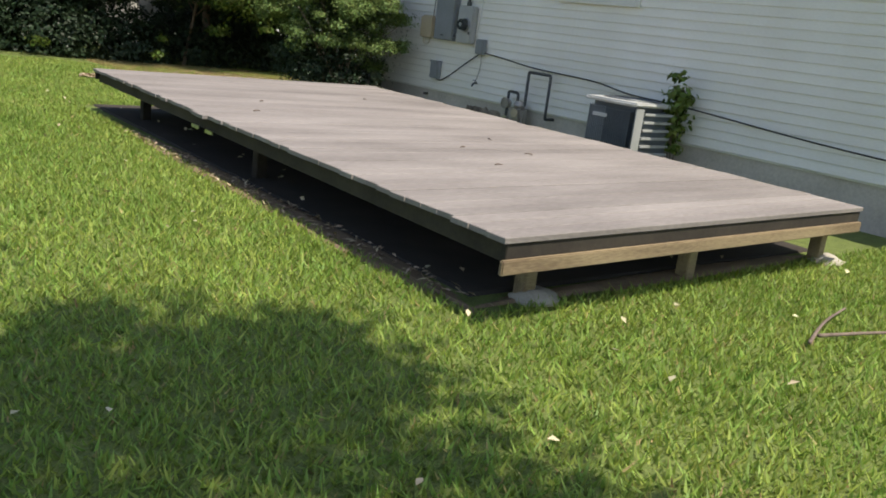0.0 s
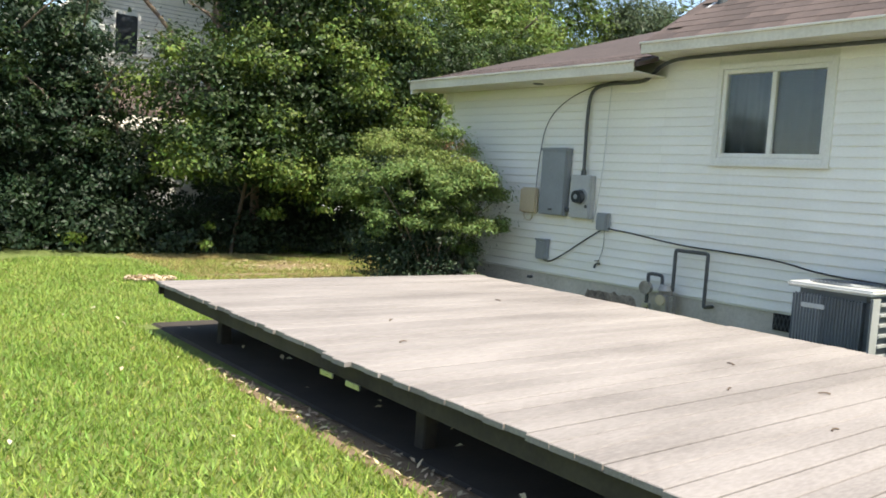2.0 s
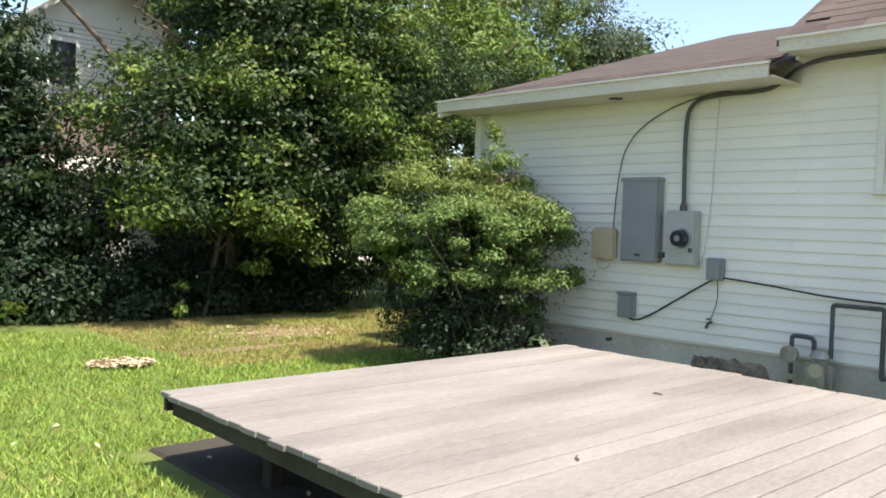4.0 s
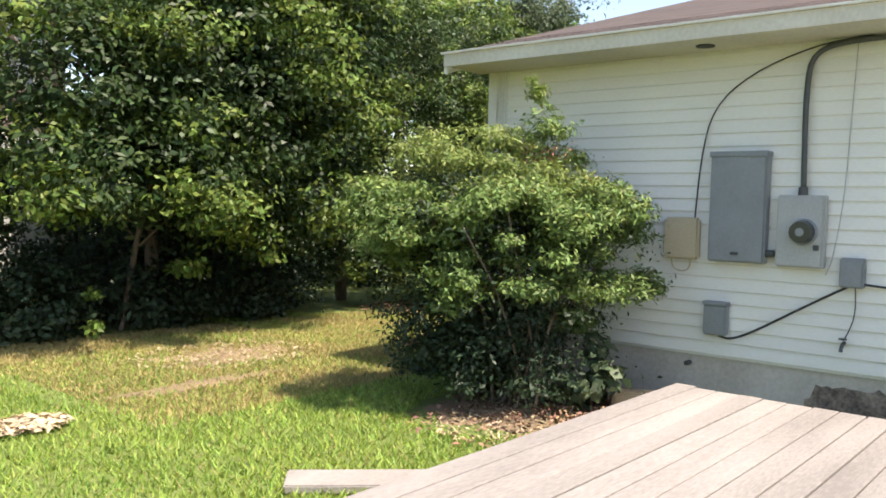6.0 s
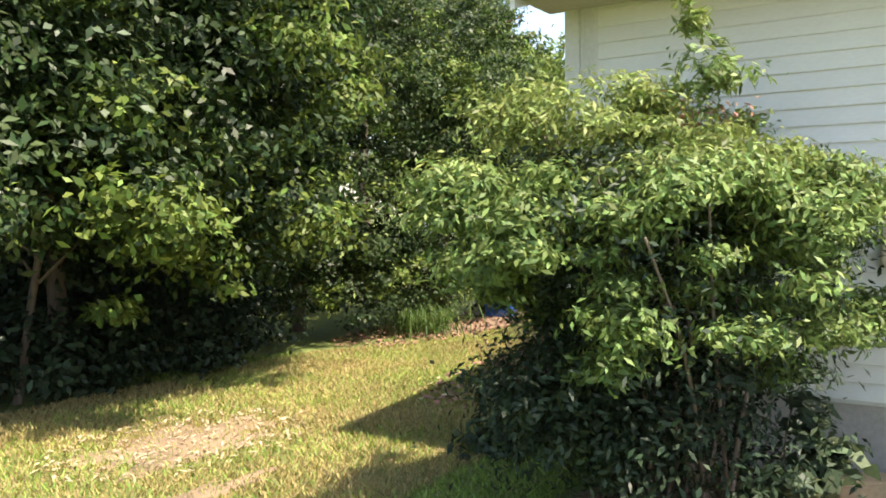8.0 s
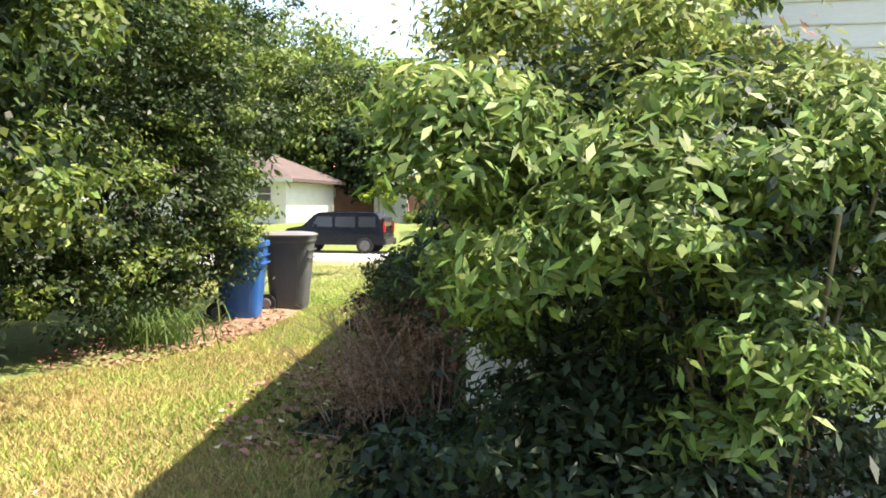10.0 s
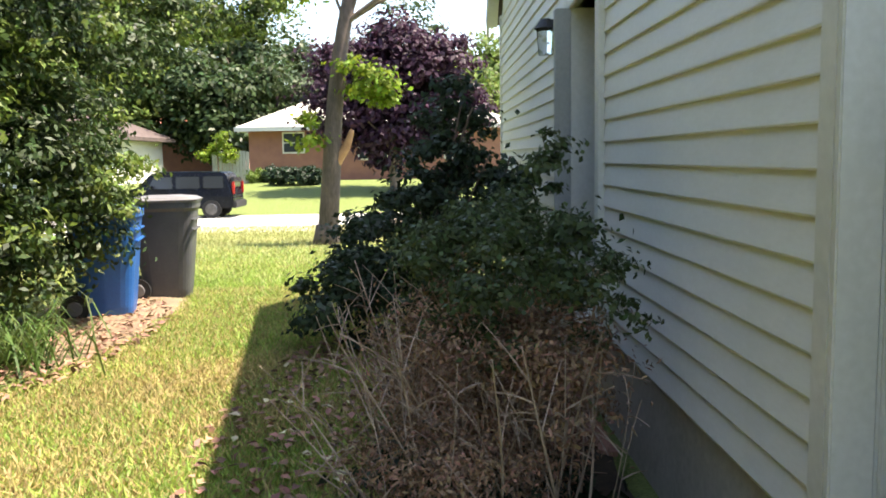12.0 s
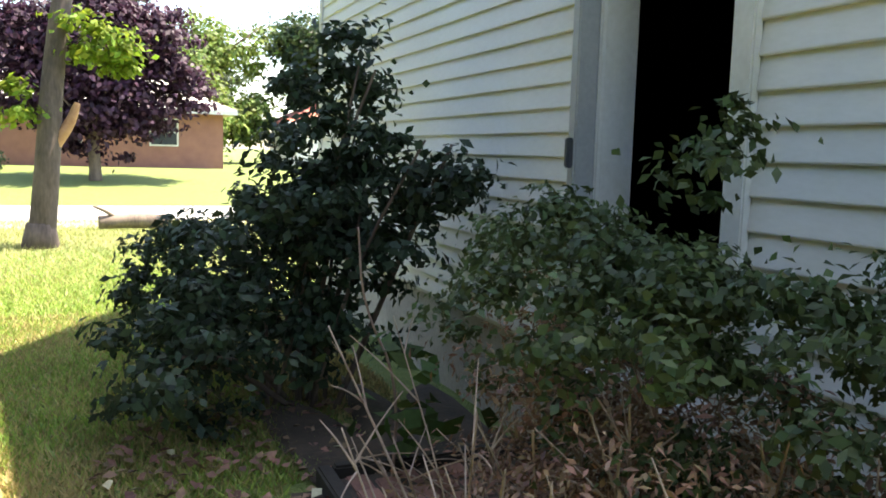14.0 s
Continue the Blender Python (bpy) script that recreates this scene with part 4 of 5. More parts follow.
scatter("wood_chips", 4.3, 13.75, 0.32, 0.22, 500, 0.08, 0.035, STRAW, "small pile of pale wood chips on the lawn", "wood chips", 32, lift=0.04)
patch("bare_patch", 6.9, 15.1, 0.75, 0.45, SOIL, "bare tan patch in the lawn", 3, ragged=0.7)
patch("bare_patch_yard", 5.9, 14.15, 0.7, 0.16, SOIL, "bare brown strip in the lawn", 6, ragged=0.8)
patch("bare_rim", 3.04, 6.3, 0.14, 3.0, SOIL, "bare tan soil rim along the deck", 9, turn=-1.2, ragged=0.35)
patch("bare_rim_end", 4.8, 3.6, 1.8, 0.09, SOIL, "bare tan soil rim at the deck end", 12, ragged=0.35)
scatter("straw_bits", 6.9, 15.1, 1.0, 0.7, 500, 0.07, 0.012, STRAW, "pale straw on the bare patch", "straw", 33)
scatter("straw_rim", 3.03, 6.2, 0.1, 2.9, 260, 0.07, 0.02, STRAW, "pale dead grass along the deck", "straw", 34)
scatter("lawn_leaves", 2.0, 6.0, 5.5, 6.0, 170, 0.055, 0.035, WEEDSEED, "scattered pale dry leaves on the lawn", "leaves", 35, lift=0.05)
for i, (sx, sy, sa, L) in enumerate(((4.75, 2.55, 15, 0.9), (4.95, 2.3, -20, 1.0))):
    sk = part("fallen_stick", tube([(-L / 2, 0, 0.03), (0, 0.03, 0.035), (L / 2, 0, 0.03)], 0.012, 6, 0.5), PALEBARK, smooth=True)
    sk.matrix_world = pose(sx, sy, 0.02, 0, 0, sa)
    tagged(sk, "thin bare fallen stick on the lawn", "stick", "fallen sticks")

# bits on the deck
for i, (bx, by, ba) in enumerate(((4.55, 5.6, 20), (5.2, 6.0, 70), (4.3, 4.9, 0), (5.0, 5.3, 140), (4.0, 8.0, 40), (5.6, 8.6, 90), (3.6, 7.3, 10))):
    tg = part("twig_bit", tube([(-0.03, 0, 0.006), (0, 0.008, 0.012), (0.035, 0, 0.006)], 0.006, 5, 0.6), BARK)
    tg.matrix_world = pose(bx, by, DZ, 0, 0, ba)
    tagged(tg, "tiny dark twig lying on the deck", "twig", "twigs on the deck")

# ---- side yard ----
shrub = base("evergreen_shrub", "dark loose evergreen shrub in the shade of the side wall", "shrub")
sb_ = [((13.2, 13.95, 0.6), (0.8, 0.6, 0.6)), ((13.0, 13.7, 1.1), (0.55, 0.5, 0.45)), ((13.5, 14.15, 0.5), (0.9, 0.6, 0.4)), ((13.2, 13.6, 1.5), (0.35, 0.35, 0.3)), ((12.7, 13.6, 0.8), (0.5, 0.45, 0.5)), ((12.6, 14.4, 0.3), (0.5, 0.4, 0.3)), ((12.4, 13.3, 1.2), (0.3, 0.25, 0.3)), ((12.9, 13.5, 1.75), (0.15, 0.15, 0.2))]
crown("leaves", sb_, 9000, 0.07, 0.04, SHRUB, shrub, 41, 0.8, -0.1, spread=0.08)
crown("outer_sprays", sprays(sb_, 34, 0.12, 6, 0.6), 9000, 0.06, 0.034, SHRUB, shrub, 42, 0.9, -0.1, twigs=16, spread=0.035)
stems(shrub, (13.0, 13.8, -0.14), sb_, 0.02, 14, 8)
box_b = base("boxwood_shrub", "half-dead boxwood shrub, green on top with brown bare twigs below", "shrub")
bb = [((10.52, 13.55, 0.68), (0.5, 0.45, 0.32)), ((10.07, 13.5, 0.66), (0.55, 0.45, 0.3)), ((10.92, 13.4, 0.76), (0.4, 0.38, 0.3)), ((9.62, 13.35, 0.72), (0.4, 0.35, 0.28)), ((9.27, 13.3, 0.66), (0.3, 0.28, 0.25))]
crown("leaves", sprays([((c[0], c[1], c[2] + 0.12), r) for c, r in bb], 130, 0.1, 7, 0.7, 0.8), 13000, 0.034, 0.02, BOXLEAF, box_b, 43, 0.9, 0.6, twigs=20, spread=0.035)
crown("upright_sprig", [((10.4, 13.24, 1.3), (0.13, 0.1, 0.26)), ((9.62, 13.2, 1.06), (0.1, 0.1, 0.14)), ((11.07, 13.3, 1.11), (0.12, 0.1, 0.15))], 900, 0.045, 0.026, BOXLEAF, box_b, 44, 0.9, spread=0.04)
crown("inner_leaves", [((c[0], c[1], c[2] - 0.05), (r[0] * 0.85, r[1] * 0.8, r[2])) for c, r in bb] + [((10.7, 13.35, 0.4), (0.5, 0.3, 0.35)), ((10.0, 13.3, 0.4), (0.5, 0.3, 0.35))], 9000, 0.034, 0.012, DEADLEAF, box_b, 46, 0.95, 0.1, twigs=30, spread=0.05, label="brown dead inner foliage")
crown("dead_leaves", [((10.32, 13.65, 0.31), (0.75, 0.5, 0.3)), ((9.72, 13.55, 0.33), (0.6, 0.5, 0.28)), ((9.32, 13.7, 0.25), (0.4, 0.4, 0.25)), ((9.5, 13.5, 0.62), (0.4, 0.4, 0.22)), ((9.95, 13.75, 0.6), (0.4, 0.3, 0.22))], 15000, 0.03, 0.009, DEADLEAF, box_b, 45, 0.9, -0.1, spread=0.08, label="brown dead foliage")
rt = random.Random(9)
for i in range(210):
    fx, fy = rt.uniform(9.2, 10.75), rt.uniform(13.2, 13.95)
    ex, ey = fx + rt.uniform(-.6, .6), fy + rt.uniform(-.2, .45)
    ez = rt.uniform(0.1, 0.85)
    f, e = Vector((fx, fy, -0.13)), Vector((ex, ey, ez))
    m = f.lerp(e, 0.5) + Vector((rt.uniform(-.08, .08), rt.uniform(-.06, .06), 0.03))
    bm = tube([f, m, e], rt.uniform(0.003, 0.007), 5, 0.35)
    part("twig", bm, DEADTWIG, box_b, smooth=True)
    for k in range(3):
        s = m.lerp(e, rt.uniform(0.1, 0.8))
        d = Vector((rt.uniform(-.25, .25), rt.uniform(-.15, .2), rt.uniform(0.0, 0.2)))
        part("twig", tube([s, s + d * 0.5 + Vector((0, 0, 0.01)), s + d], 0.0035, 4, 0.4), DEADTWIG, box_b)
sap = base("sapling", "thin sapling with broad yellow-green leaves", "sapling")
part("stem", tube([(11.7, 13.68, -0.1), (11.68, 13.66, 0.4), (11.74, 13.8, 0.7), (11.72, 13.83, 1.02)], 0.008, 6, 0.5), DEADTWIG, sap, smooth=True)
crown("leaves", [((11.65, 13.58, 0.25), (0.16, 0.14, 0.12)), ((11.7, 13.62, 0.5), (0.12, 0.12, 0.1))], 40, 0.12, 0.075, STRAP, sap, 47, 0.9, spread=0.08, twigs=4)
low = base("ground_ivy", "low dark ivy and weeds along the shaded side wall", "ground cover", kind="stuff")
crown("leaves", [((9.3, 13.35, -0.08), (0.95, 0.45, 0.12)), ((10.3, 13.75, -0.1), (0.7, 0.35, 0.1)), ((8.7, 13.2, -0.03), (0.5, 0.4, 0.2)), ((8.2, 13.1, 0.0), (0.6, 0.35, 0.3)), ((9.7, 13.75, -0.06), (0.8, 0.4, 0.14))], 7500, 0.085, 0.06, SHRUB, low, 48, 1.0, -0.1, spread=0.09)
# Mulched soil whose colour is also darkened to deepen the wall's shade.
patch("shade_bed", 10.4, 13.5, 2.7, 0.62, BROWNSOIL, "mulched soil along the side wall, coloured darker for its shade", 21, ragged=0.4)
scatter("shade_litter", 10.9, 14.1, 2.4, 0.85, 900, 0.06, 0.045, LITTER, "dry leaves scattered in the shade of the house", "leaf litter", 49)
scatter("shade_litter_pale", 10.6, 14.2, 2.0, 0.8, 60, 0.07, 0.05, WEEDSEED, "pale dry leaves in the shade of the house", "leaf litter", 50)

# brick landing in front of the door
pav = base("brick_landing", "old red brick paving with a raised edge below the door", "paving", (0, -0.08, 0.07), kind="structure")
part("bed", box((10.15, 12.98, -0.25), (11.75, 13.98, -0.115)), SOILDARK, pav)
bme = bpy.data.meshes.new("brick")
bmb = box((-0.097, -0.047, 0), (0.097, 0.047, 0.06), 0.006)
bmb.to_mesh(bme)
bmb.free()
bme.materials.append(BRICK)
rb = random.Random(12)
for i in range(8):
    for j in range(9):
        x, y = 10.27 + i * 0.205 + (0.1 if j % 2 else 0), 13.05 + j * 0.105
        if x > 11.72:
            continue
        o = new("brick", bme)
        o.parent = pav
        o.matrix_local = pose(x, y, -0.135 + rb.uniform(-.004, .006), rb.uniform(-1.5, 1.5), rb.uniform(-1.5, 1.5), rb.uniform(-1.5, 1.5))
part("edging", box((10.15, 13.985, -0.2), (11.8, 14.05, -0.03), 0.01), DECKDARK, pav, "dark timber edging")
part("edging", box((11.76, 12.98, -0.2), (11.82, 13.98, -0.03), 0.01), DECKDARK, pav, "dark timber edging")

# wheeled bins
def wheeled_bin(name, label, x, y, turn, bodymat, lidmat, open_lid, s=1.0):
    ob = base(name, label, "wheeled bin", (x, y, height(x, y)), turn, "wheeled bins")
    vs, fs = [], []
    levels = [(0.02, 0.2, 0.22), (0.1, 0.215, 0.235), (0.55, 0.25, 0.28), (0.9, 0.275, 0.315), (0.93, 0.3, 0.335), (0.99, 0.3, 0.335)]
    n = 28
    for z, a, b in levels:
        for k in range(n):
            t = math.tau * k / n
            c, q = math.cos(t), math.sin(t)
            vs.append((a * math.copysign(abs(c) ** 0.42, c) * s, b * math.copysign(abs(q) ** 0.42, q) * s, z * s))
    for r in range(len(levels) - 1):
        for k in range(n):
            fs.append((r * n + k, r * n + (k + 1) % n, (r + 1) * n + (k + 1) % n, (r + 1) * n + k))
    fs.append(tuple(range(n))[::-1])
    fs.append(tuple(range((len(levels) - 1) * n, len(levels) * n)))
    link_mesh("body", vs, fs, bodymat, ob, smooth=False)
    lv, lf = [], []
    prof = [(0.0, 1.03), (0.025, 1.06), (0.05, 0.9), (0.065, 0.5), (0.07, 0.0)]
    for z, f in prof:
        for k in range(n):
            t = math.tau * k / n
            c, q = math.cos(t), math.sin(t)
            lv.append((0.305 * f * math.copysign(abs(c) ** 0.42, c) * s, 0.34 * f * math.copysign(abs(q) ** 0.42, q) * s, z * s))
    for r in range(len(prof) - 1):
        for k in range(n):
            lf.append((r * n + k, r * n + (k + 1) % n, (r + 1) * n + (k + 1) % n, (r + 1) * n + k))
    lf.append(tuple(range(n))[::-1])
    lid = link_mesh("lid", lv, lf, lidmat, ob)
    lid.matrix_local = pose(0, 0.0, 0.99 * s) if not open_lid else pose(0.0, 0.06 * s, 1.04 * s, 14, 0, 0)
    part("handle", tube([(-0.2 * s, 0.33 * s, 0.93 * s), (-0.2 * s, 0.4 * s, 0.96 * s), (0.2 * s, 0.4 * s, 0.96 * s), (0.2 * s, 0.33 * s, 0.93 * s)], 0.016, 8), lidmat, ob)
    part("axle", cyl(bmesh.new(), (-0.27 * s, 0.25 * s, 0.12), (0.27 * s, 0.25 * s, 0.12), 0.012), CABLE, ob)
    for sx in (-1, 1):
        wh = part("wheel", cyl(bmesh.new(), (sx * 0.24 * s, 0.25 * s, 0.125), (sx * 0.295 * s, 0.25 * s, 0.125), 0.125, 0.125, 24), TYRE, ob)
        part("hub", cyl(bmesh.new(), (sx * 0.297 * s, 0.25 * s, 0.125), (sx * 0.303 * s, 0.25 * s, 0.125), 0.07, 0.06, 16), GREYLID, wh)
    for zz in (0.7, 0.8):
        part("rib", box((-0.262 * s, -0.318 * s, zz * s), (0.262 * s, -0.285 * s, zz * s + 0.02), 0.006), bodymat, ob)
    return ob


DARKBLUE = material("dark_blue_lid", (0.012, 0.05, 0.13), 0.4, (0.01, 0.035, 0.1), 3, 60, 0.08)
wheeled_bin("wheeled_bin", "blue plastic wheeled bin with its lid propped up", 14.38, 16.83, 12, BLUEBIN, DARKBLUE, True, 1.02)
wheeled_bin("wheeled_bin", "dark grey wheeled bin with a paler closed lid", 15.48, 16.6, 8, GREYBIN, GREYLID, False, 1.05)
patch("bin_patch", 13.6, 16.95, 2.7, 0.8, SOIL, "bare reddish soil under the wheeled bins", 15)
scatter("bed_litter", 12.9, 16.85, 2.3, 0.8, 1700, 0.07, 0.035, LITTER, "dry reddish leaves under the hedge", "leaf litter", 51)

strap = base("strap_leaf_clump", "clump of arching strap-leaved grass at the bed edge", "ornamental grass")
rs = np.random.default_rng(61)
pts = []
for i in range(320):
    a, L, h = rs.random() * math.tau, rs.uniform(0.3, 0.55), rs.uniform(0.18, 0.42)
    b = np.array([12.2 + rs.normal(0, 0.25), 16.8 + rs.normal(0, 0.2), height(12.2, 16.8)])
    dirv, sd = np.array([math.cos(a), math.sin(a), 0]), np.array([-math.sin(a), math.cos(a), 0]) * 0.008
    prev = b
    for t in (0.35, 0.7, 1.0):
        q = b + dirv * L * t + np.array([0, 0, h * math.sin(t * 2.3)])
        w0, w1 = (1.0, 0.85, 0.6)[(0.35, 0.7, 1.0).index(t)], (0.85, 0.6, 0.05)[(0.35, 0.7, 1.0).index(t)]
        pts += [prev - sd * w0, prev + sd * w0, q + sd * w1, q - sd * w1]
        prev = q
big_mesh("tuft", np.array(pts), 4, STRAP, strap)

# ---- hedge and trees behind the lawn ----
def tree(name, label, category, x, y, trunk_h, r, blobs, count, length, width, mat, seed, ways=6, bark=BARK, extra=None, shell=0.55, spread=0.16, group="", lean=(0, 0)):
    ob = base(name, label, category, group=group)
    z = height(x, y)
    limbs(ob, bark, (x, y, z - 0.1), (x + lean[0], y + lean[1], z + trunk_h), r, ways, seed)
    crown("crown", blobs, count, length, width, mat, ob, seed + 500, shell, z + 0.05, spread=spread)
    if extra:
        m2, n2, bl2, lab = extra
        # Sprays in a lighter leaf colour paint sunlit clumps over the darker crown.
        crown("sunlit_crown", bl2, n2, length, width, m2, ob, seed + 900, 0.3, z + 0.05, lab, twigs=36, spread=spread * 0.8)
    return ob


rh = random.Random(77)
hx = -9.0
while hx < 5.6:
    y = 17.9 + rh.uniform(-.2, .3) + max(0, -hx - 2) * 0.05
    hh = rh.uniform(4.0, 4.8) * (0.86 if hx < 1.5 else 1.0) if hx < 3.2 else 4.15
    bl = [((hx + rh.uniform(-.3, .3), y + rh.uniform(-.25, .25), hh * f), (0.95 * (1.12 - 0.5 * f), 0.95 * (1.12 - 0.5 * f), hh * 0.2)) for f in (0.13, 0.32, 0.5, 0.68, 0.84)]
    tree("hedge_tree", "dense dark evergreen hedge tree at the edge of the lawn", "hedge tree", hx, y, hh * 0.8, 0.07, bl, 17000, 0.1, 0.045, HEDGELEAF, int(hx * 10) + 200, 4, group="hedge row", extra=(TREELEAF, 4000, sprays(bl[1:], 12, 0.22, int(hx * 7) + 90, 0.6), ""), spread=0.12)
    hx += 1.35

MX, MY = 7.6, 17.0
mb1 = [((MX - 1.4, MY - 0.2, 2.7), (1.3, 1.2, 1.0)), ((MX + 0.4, MY - 0.5, 3.1), (1.6, 1.3, 1.2)), ((MX + 0.1, MY, 4.6), (1.5, 1.5, 1.3)), ((MX + 1.5, MY - 0.1, 4.4), (1.4, 1.3, 1.3)), ((MX + 0.2, MY + 0.3, 6.2), (1.8, 1.6, 1.2)),
       ((MX - 1.0, MY - 0.9, 1.9), (1.3, 0.9, 0.7)), ((MX + 1.6, MY - 0.3, 2.6), (1.2, 1.0, 1.1)), ((MX + 2.4, MY + 0.1, 3.6), (1.1, 1.0, 1.1)), ((MX + 1.0, MY - 0.7, 1.5), (1.1, 0.8, 0.6))]
tree("broadleaf_tree", "large glossy broad-leaved tree with green clumps tinted as if sunlit", "tree", MX, MY + 0.6, 5.2, 0.1, mb1, 62000, 0.1, 0.048, TREELEAF, 301, 12, extra=(TREELIGHT, 42000, sprays(mb1, 15, 0.3, 8, 0.6, 0.4), "leaves coloured yellow-green to look sunlit"))
for i, (tx, ty) in enumerate(((7.0, 17.3), (5.4, 18.0))):
    ob = base("tree_stem", "slender pale leaning tree stems under the leaves", "tree stem", group="understorey stems")
    limbs(ob, BARK, (tx, ty, -0.05), (tx + (0.5, -0.4, 0.3)[i], ty - 0.2, 2.8), 0.042, 7, 40 + i)
ub = [((4.8, 17.4, 0.45), (0.8, 0.5, 0.5)), ((6.1, 17.2, 0.4), (0.8, 0.45, 0.45)), ((7.5, 17.2, 0.4), (0.9, 0.45, 0.45)), ((8.9, 17.1, 0.45), (0.8, 0.45, 0.5)), ((5.4, 17.7, 1.3), (0.9, 0.5, 0.6)), ((7.8, 17.8, 1.3), (1.0, 0.5, 0.6)), ((4.6, 18.1, 0.7), (1.0, 0.6, 0.7)), ((6.0, 18.3, 0.6), (1.1, 0.6, 0.6)), ((7.6, 18.2, 0.6), (1.0, 0.6, 0.5)), ((9.0, 18.1, 0.7), (1.0, 0.6, 0.6)), ((5.2, 18.9, 1.6), (1.3, 0.6, 1.1)), ((8.2, 19.2, 1.5), (1.6, 0.5, 1.2))]
und = base("undergrowth", "glossy undergrowth below the trees, coloured dark for their shade", "shrub")
# Leaf colour kept dark to carry the shade under the crowns.
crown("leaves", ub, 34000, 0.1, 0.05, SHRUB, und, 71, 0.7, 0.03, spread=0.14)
# Clumps in the light leaf colour paint patches of sun on the undergrowth.
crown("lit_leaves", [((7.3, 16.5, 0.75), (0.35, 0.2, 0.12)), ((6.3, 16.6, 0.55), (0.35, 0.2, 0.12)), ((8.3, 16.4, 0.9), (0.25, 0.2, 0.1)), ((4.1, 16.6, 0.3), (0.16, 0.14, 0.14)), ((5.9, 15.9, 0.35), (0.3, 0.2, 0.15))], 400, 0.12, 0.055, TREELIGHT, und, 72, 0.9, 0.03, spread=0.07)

# trees beyond the house corner, over the bins
sbl = [((10.2, 17.4, 1.4), (1.0, 0.9, 1.0)), ((11.7, 17.1, 1.6), (1.0, 0.75, 0.9)), ((11.0, 17.3, 2.8), (1.5, 1.2, 1.1)), ((12.7, 17.2, 2.5), (1.3, 1.0, 0.8)), ((13.6, 17.4, 2.2), (0.9, 0.7, 0.6)), ((12.2, 17.4, 3.9), (1.8, 1.4, 1.2)), ((10.2, 17.5, 4.2), (1.4, 1.2, 1.2)), ((10.2, 17.2, 0.65), (0.9, 0.6, 0.55)), ((11.4, 17.15, 0.75), (0.8, 0.5, 0.55)), ((12.5, 16.8, 1.25), (0.55, 0.35, 0.6)), ((12.2, 17.1, 0.6), (0.7, 0.45, 0.5)), ((13.05, 16.95, 1.55), (0.5, 0.4, 0.4)), ((14.6, 17.9, 3.0), (1.4, 1.0, 0.8)), ((16.0, 18.5, 3.6), (1.6, 1.2, 0.9)), ((12.75, 16.75, 0.75), (0.3, 0.25, 0.4))]
sbl = sbl[:1] + [((c[0] + 1.1, c[1], c[2]), r) for c, r in sbl] + [((13.7, 16.8, 0.95), (0.35, 0.3, 0.4)), ((15.8, 16.7, 3.0), (0.9, 0.7, 0.45)), ((16.8, 16.1, 3.3), (0.9, 0.7, 0.4)), ((14.9, 16.7, 2.5), (0.6, 0.5, 0.3))]
tree("side_tree", "small-leaved tree with sun-tinted sprays hanging over the wheeled bins", "tree", 11.6, 18.4, 4.2, 0.11, sbl, 74000, 0.08, 0.036, TREELEAF, 320, 10, extra=(TREELIGHT, 50000, sprays(sbl, 17, 0.26, 9, 0.55, 0.5), "leaves coloured light green to look sunlit"), spread=0.11)

# a second, darker row of trees closes the view under the crowns
for i, (tx, ty, hh) in enumerate(((-8, 21, 6), (-5, 20.6, 5.5), (-2, 20.8, 5.5), (1.0, 20.5, 5.0), (4.2, 20.5, 6.6), (9.6, 20.6, 5.5), (11.6, 20.8, 6.0), (13.8, 20.6, 5.0), (9.4, 20.2, 6.5))):
    bl = [((tx + rh.uniform(-.6, .6), ty + rh.uniform(-.3, .3), hh * f), (1.5, 0.9, hh * 0.16)) for f in (0.12, 0.3, 0.5, 0.7, 0.88)]
    tree("back_row_tree", "dark dense tree in the row behind the hedge", "tree", tx, ty, hh * 0.8, 0.1, bl, 9000, 0.2, 0.11, HEDGELEAF, 600 + i, 5, group="back row trees", spread=0.25)

# pine tufts and tall trees behind
for i, (tx, ty, hh, rr) in enumerate(((2.2, 24.0, 12, 0.24), (0.2, 22.5, 13, 0.26), (9.5, 24.0, 11, 0.2), (12.8, 25.0, 12, 0.24), (17.0, 23.0, 9, 0.2), (20, 25, 10, 0.22), (24, 27, 11, 0.24), (28, 26.5, 11, 0.24))):
    bl = [((tx + rh.uniform(-1.8, 1.8), ty + rh.uniform(-1.2, 1.2), hh * rh.uniform(0.45, 0.95)), (rh.uniform(1.2, 1.9), rh.uniform(1.2, 1.8), rh.uniform(0.6, 1.0))) for _ in range(14)]
    tree("tall_tree", "tall tree with a grey-green open crown behind the hedge", "tree", tx, ty, hh * 0.8, rr, bl, 22000, 0.2, 0.07, GREYLEAF if i % 2 else TREELIGHT, 340 + i, 4, spread=0.3, group="tall trees", shell=0.8)

# neighbour's white house behind the hedge
nh = base("neighbour_house", "white sided two-storey house glimpsed through the trees", "house", (7.7, 25.0, -0.8), 0)
part("wall", box((-0.9, 0, 0), (2.4, 7, 6.5)), SIDING, nh)
link_mesh("gable", [(-0.9, 0, 6.5), (2.4, 0, 6.5), (0.75, 0, 7.7), (-0.9, 7, 6.5), (2.4, 7, 6.5), (0.75, 7, 7.7)], [(0, 1, 2), (5, 4, 3), (0, 3, 4, 1)], SIDING, nh)
slab("roof", [(-1.25, -0.35, 6.3), (0.75, -0.35, 7.85), (0.75, 7.3, 7.85), (-1.25, 7.3, 6.3)][::-1], 0.12, FARROOF, nh)
